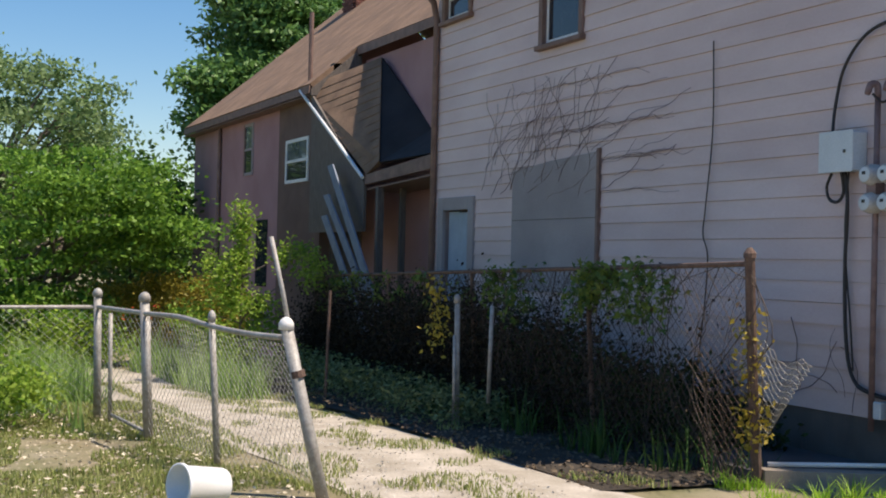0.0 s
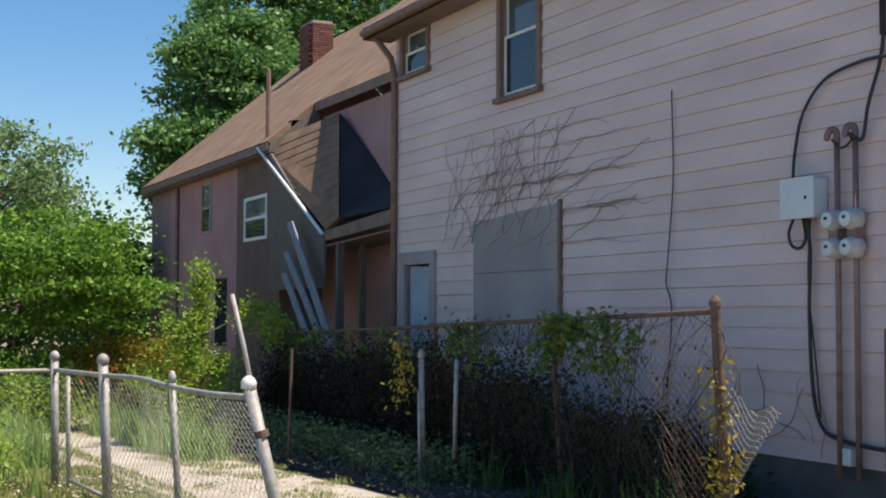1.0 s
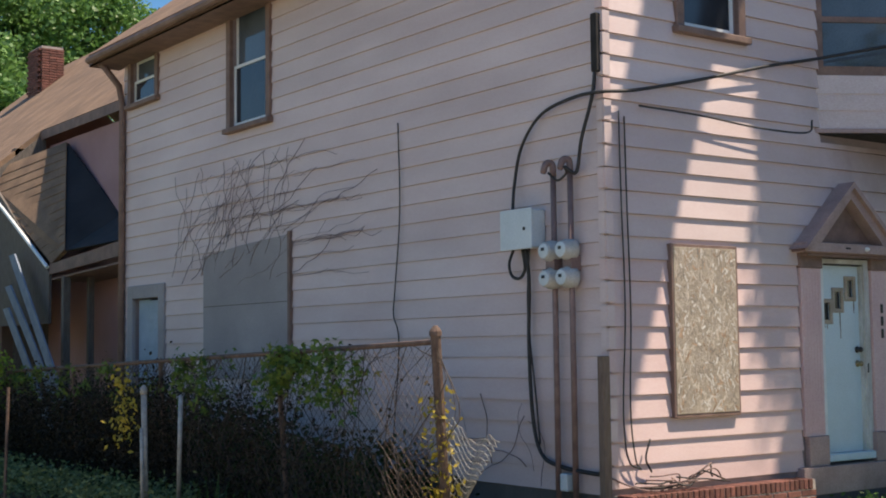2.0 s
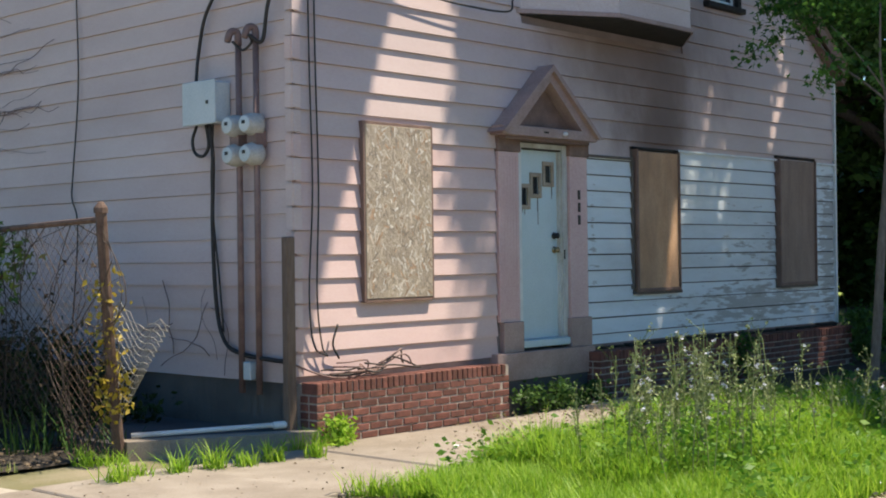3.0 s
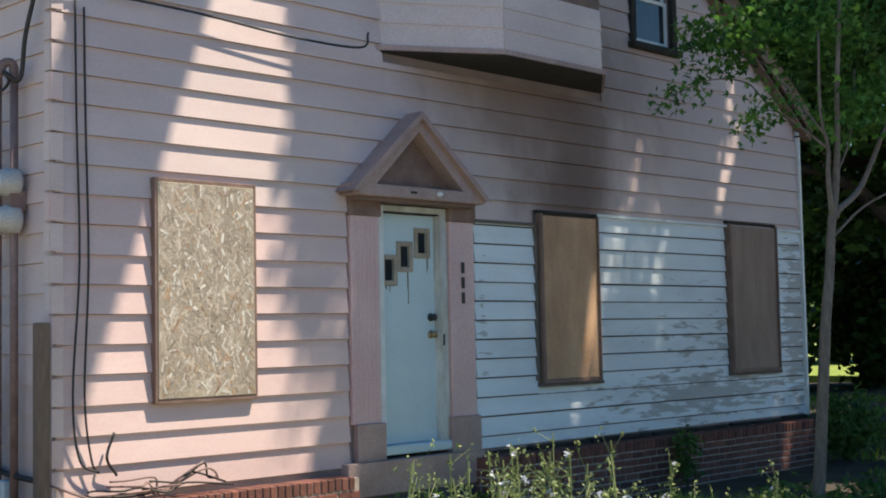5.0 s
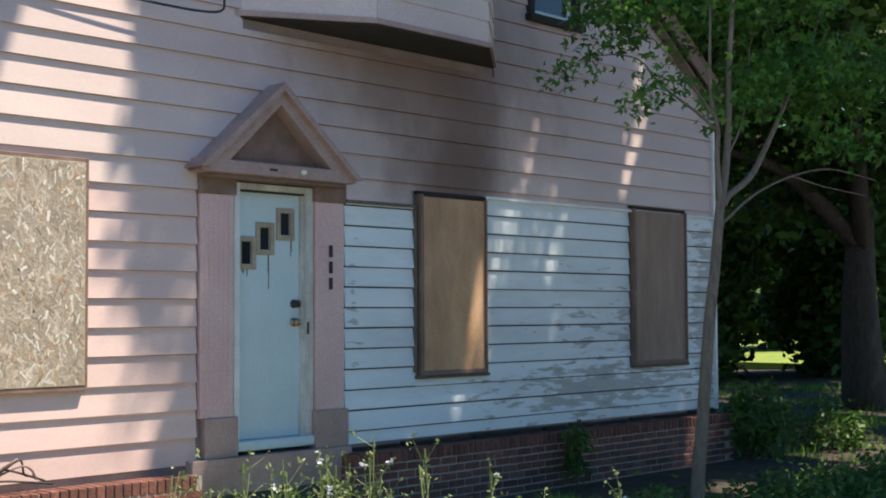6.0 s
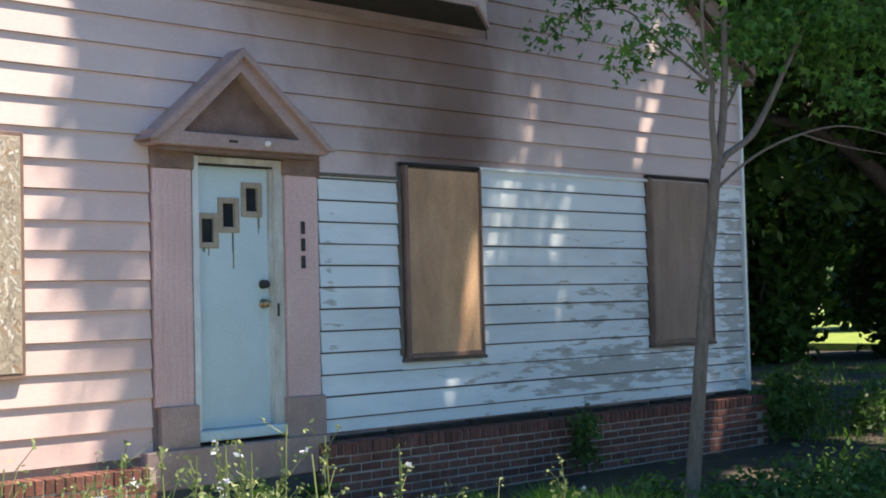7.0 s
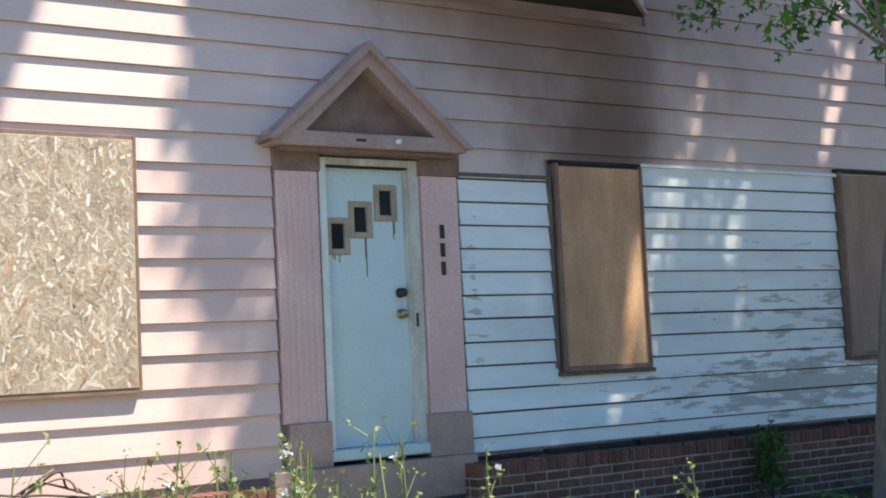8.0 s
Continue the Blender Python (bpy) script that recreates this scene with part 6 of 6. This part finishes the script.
over = over[[noise.noise(Vector(p) * 0.45) > -0.4 and not (z + y / -Ly > 0.3 and y < -0.1 and x - Lx * (-y / -Ly) < 10.2 and light_gap(x - Lx * (-y / -Ly), z + y / -Ly, 0.3) > 0.25) and not ground_gap(p) for p in over for x, y, z in (p,)]]
tagged(raw("sky_blocking_crown", *leaf_cloud(over, 18, 0.22, 0.16, 0.3), LEAF, street), kind="stuff")
# unseen row of trees, added to keep sky light off the house front
for k in range(8):
    x, y = 3.0 + 3.8 * k, -21.0 - 1.5 * (k % 2)
    foliage("sky_screen_tree", "unseen tree added across the street to cut sky light", "tree", (x, y, -0.04), [(105, (x, y, 6.6), (2.6, 2.2, 4.0)), (30, (x, y + 0.3, 3.0), (1.9, 1.6, 1.2))], LEAFMID, 0.26, 0.24, DARKBARK, 6.0, 5, 30, 0.5, "trees across the street")
tagged(part("neighbour_lawn", slab(bmesh.new(), [(36.5, -4.8), (120, -4.8), (120, 70), (36.5, 70)], -0.2, 0.03), LAWN), "sunny mown lawn of the next lot", "lawn", kind="structure")

# ---- boards and bricks, piece by piece ----
pick_front = lambda u, z: PINK if z < 2.62 else SIDING
FRONT_HOLES = [(2.66, 4.2, 0.0, 2.83), (5.02, 10.06, 0.0, 2.83), (4.2, 5.02, 0.0, 2.69), (WIN_UP[0] - 0.11, WIN_UP[1] + 0.11, WIN_UP[2] - 0.09, WIN_UP[3] + 0.11), (3.1, 6.16, 4.0, 7), (WIN_EAST[0] - 0.09, WIN_EAST[1] + 0.09, WIN_EAST[2] - 0.09, WIN_EAST[3] + 0.09)] + [(RIDGE_X + (RIDGE_Z - z - COURSE) / EAST_PITCH, 10.3, z, z + COURSE) for z in (LOW + k * COURSE for k in range(16, 30))]
siding(wall_south, None, 0.0, 10.05, LOW, 6.68, COURSE, FRONT_HOLES, pick_front, 0.032, gap=0.006)
siding(wall_south, None, 4.2, 10.05, 0.5415, 2.82, 0.1755, [(4.1, 10.1, 0.0, 0.62), (4.1, 5.06, 2.675, 2.9), (5.06, 5.99, 1.15, 2.85), (8.37, 9.43, 1.14, 2.9)], lambda u, z: WHITE, 0.028, "white_clapboard", 0.015)
# near-black backing paints the line of shade under each white lap
part("lap_shade_backing", boxed(4.2, 5.06, -0.0035, -0.0005, 0.62, 2.68), GAPDARK, wall_south)
part("lap_shade_backing", boxed(5.06, 10.05, -0.0035, -0.0005, 0.62, 2.82), GAPDARK, wall_south)
part("backing_board", boxed(5.06, 5.99, -0.01, -0.001, 1.1, 2.83), SHADOWWOOD, wall_south)
part("backing_board", boxed(8.37, 9.43, -0.01, -0.001, 1.1, 2.83), SHADOWWOOD, wall_south)
x = 4.22
while x < 9.9:  # charred scraps wedged over the bricks
    w = random.uniform(0.4, 1.1)
    part("charred_strip", boxed(x, min(x + w, 10.0), -0.05 - random.uniform(0, 0.05), -0.002, 0.562, 0.585 + random.uniform(0, 0.022), bevel=0.004), CHARSHADE, wall_south)
    x += w + random.uniform(0.01, 0.08)
part("drip_board", boxed(6.0, 10.06, -0.045, 0.0, 2.81, 2.835), WHITE, wall_south)
part("drip_board", boxed(4.2, 5.05, -0.05, 0.0, 2.672, 2.70, bevel=0.004), SHADOWWOOD, wall_south)
part("side_stop", boxed(5.035, 5.058, -0.05, 0.0, 1.2, 2.672, bevel=0.004), SHADOWWOOD, wall_south)
part("corner_board", boxed(10.05, 10.09, -0.05, 0.1, 0.6, 4.08), WHITEPAINT, wall_south)
SIDE_HOLES = [(w[0] - 0.11, w[1] + 0.11, w[2] - 0.09, w[3] + 0.11) for w in (BIGWIN, SMALLWIN)] + [(SIDEDOOR[0] - 0.2, SIDEDOOR[1] + 0.2, 0.0, SIDEDOOR[3] + 0.2)]
siding(wall_west, SIDE, -11.04, -0.0, LOW - 0.06, 6.68, COURSE, SIDE_HOLES, lambda u, z: SIDING, thick=0.025, gap=0.0045)
k = 0
while LOW + k * COURSE < 6.5:
    z = LOW + k * COURSE
    bm = bmesh.new()
    for q in ((-0.04, 0.05, -0.046, -0.03), (-0.046, -0.03, -0.03, 0.05)):
        box(bm, q[0], q[1], q[2], q[3], z + 0.012, z + COURSE - 0.012)
    part("corner_cap", bm, PINK if k % 4 == 1 else SIDING, wall_south, place=pose(random.uniform(-0.004, 0.004), 0, random.uniform(-0.006, 0.006)))
    k += 1


def brick_mesh(w, d, h):
    me = bpy.data.meshes.new("brick")
    bm = boxed(-w / 2, w / 2, -d / 2, d / 2, -h / 2, h / 2, bevel=0.005)
    bm.to_mesh(me)
    bm.free()
    me.materials.append(BRICK)
    return me


STRETCHER, HALF, ROWLOCK = brick_mesh(0.197, 0.1, 0.056), brick_mesh(0.092, 0.1, 0.056), brick_mesh(0.06, 0.2, 0.098)


def lay(me, parent, m):
    ob = new("brick", me)
    ob.parent = parent
    ob.matrix_basis = m


def brick_ledge(name, label, x0, x1, top):
    """A low brick wall: mortar core, stretcher courses, and a rowlock course on top."""
    w = thing(name, label, "brick wall", kind="structure")
    part("mortar", boxed(x0 + 0.006, x1 - 0.006, -0.252, -0.0015, -0.1, top - 0.012), MORTAR, w)
    z, row = top - 0.1 - 0.012 - 0.029, 0
    while z > -0.06:
        x = x0 + 0.1 + (0.105 if row % 2 else 0)
        if row % 2:
            lay(HALF, w, pose(x0 + 0.0475, -0.21, z))
        while x + 0.1 <= x1 + 0.001:
            lay(STRETCHER, w, pose(x, -0.21 + random.uniform(-0.003, 0.003), z + random.uniform(-0.002, 0.002), 0, 0, random.uniform(-0.6, 0.6)))
            x += 0.211
        lay(HALF, w, pose(x0 + 0.044, -0.10, z, 0, 0, 90))
        lay(HALF, w, pose(x1 - 0.044, -0.10, z, 0, 0, 90))
        lay(HALF, w, pose(x1 - 0.0475, -0.208, z))
        z -= 0.07
        row += 1
    x = x0 + 0.03
    while x < x1 - 0.02:
        lay(ROWLOCK, w, pose(x, -0.165 + random.uniform(-0.004, 0.004), top - 0.05 + random.uniform(-0.003, 0.003), 0, 0, random.uniform(-1, 1)))
        x += 0.0715
    return w


brick_ledge("brick_ledge", "low red brick ledge under the pink siding", 0.0, 2.55, 0.54)
brick_ledge("brick_ledge", "low red brick ledge under the white clapboards", 4.08, 10.08, 0.56)

z, row = 8.0, 0
while z < 9.95:
    for k in range(4):
        lay(STRETCHER, chim, pose(3.62, 25.37 + k * 0.212 - (0.1 if row % 2 else 0) + 0.05, z, 0, 0, 90 + random.uniform(-0.6, 0.6)))
    for k in range(3):
        lay(STRETCHER, chim, pose(3.74 + k * 0.2, 25.22, z, 0, 0, random.uniform(-0.6, 0.6)))
    z, row = z + 0.07, row + 1
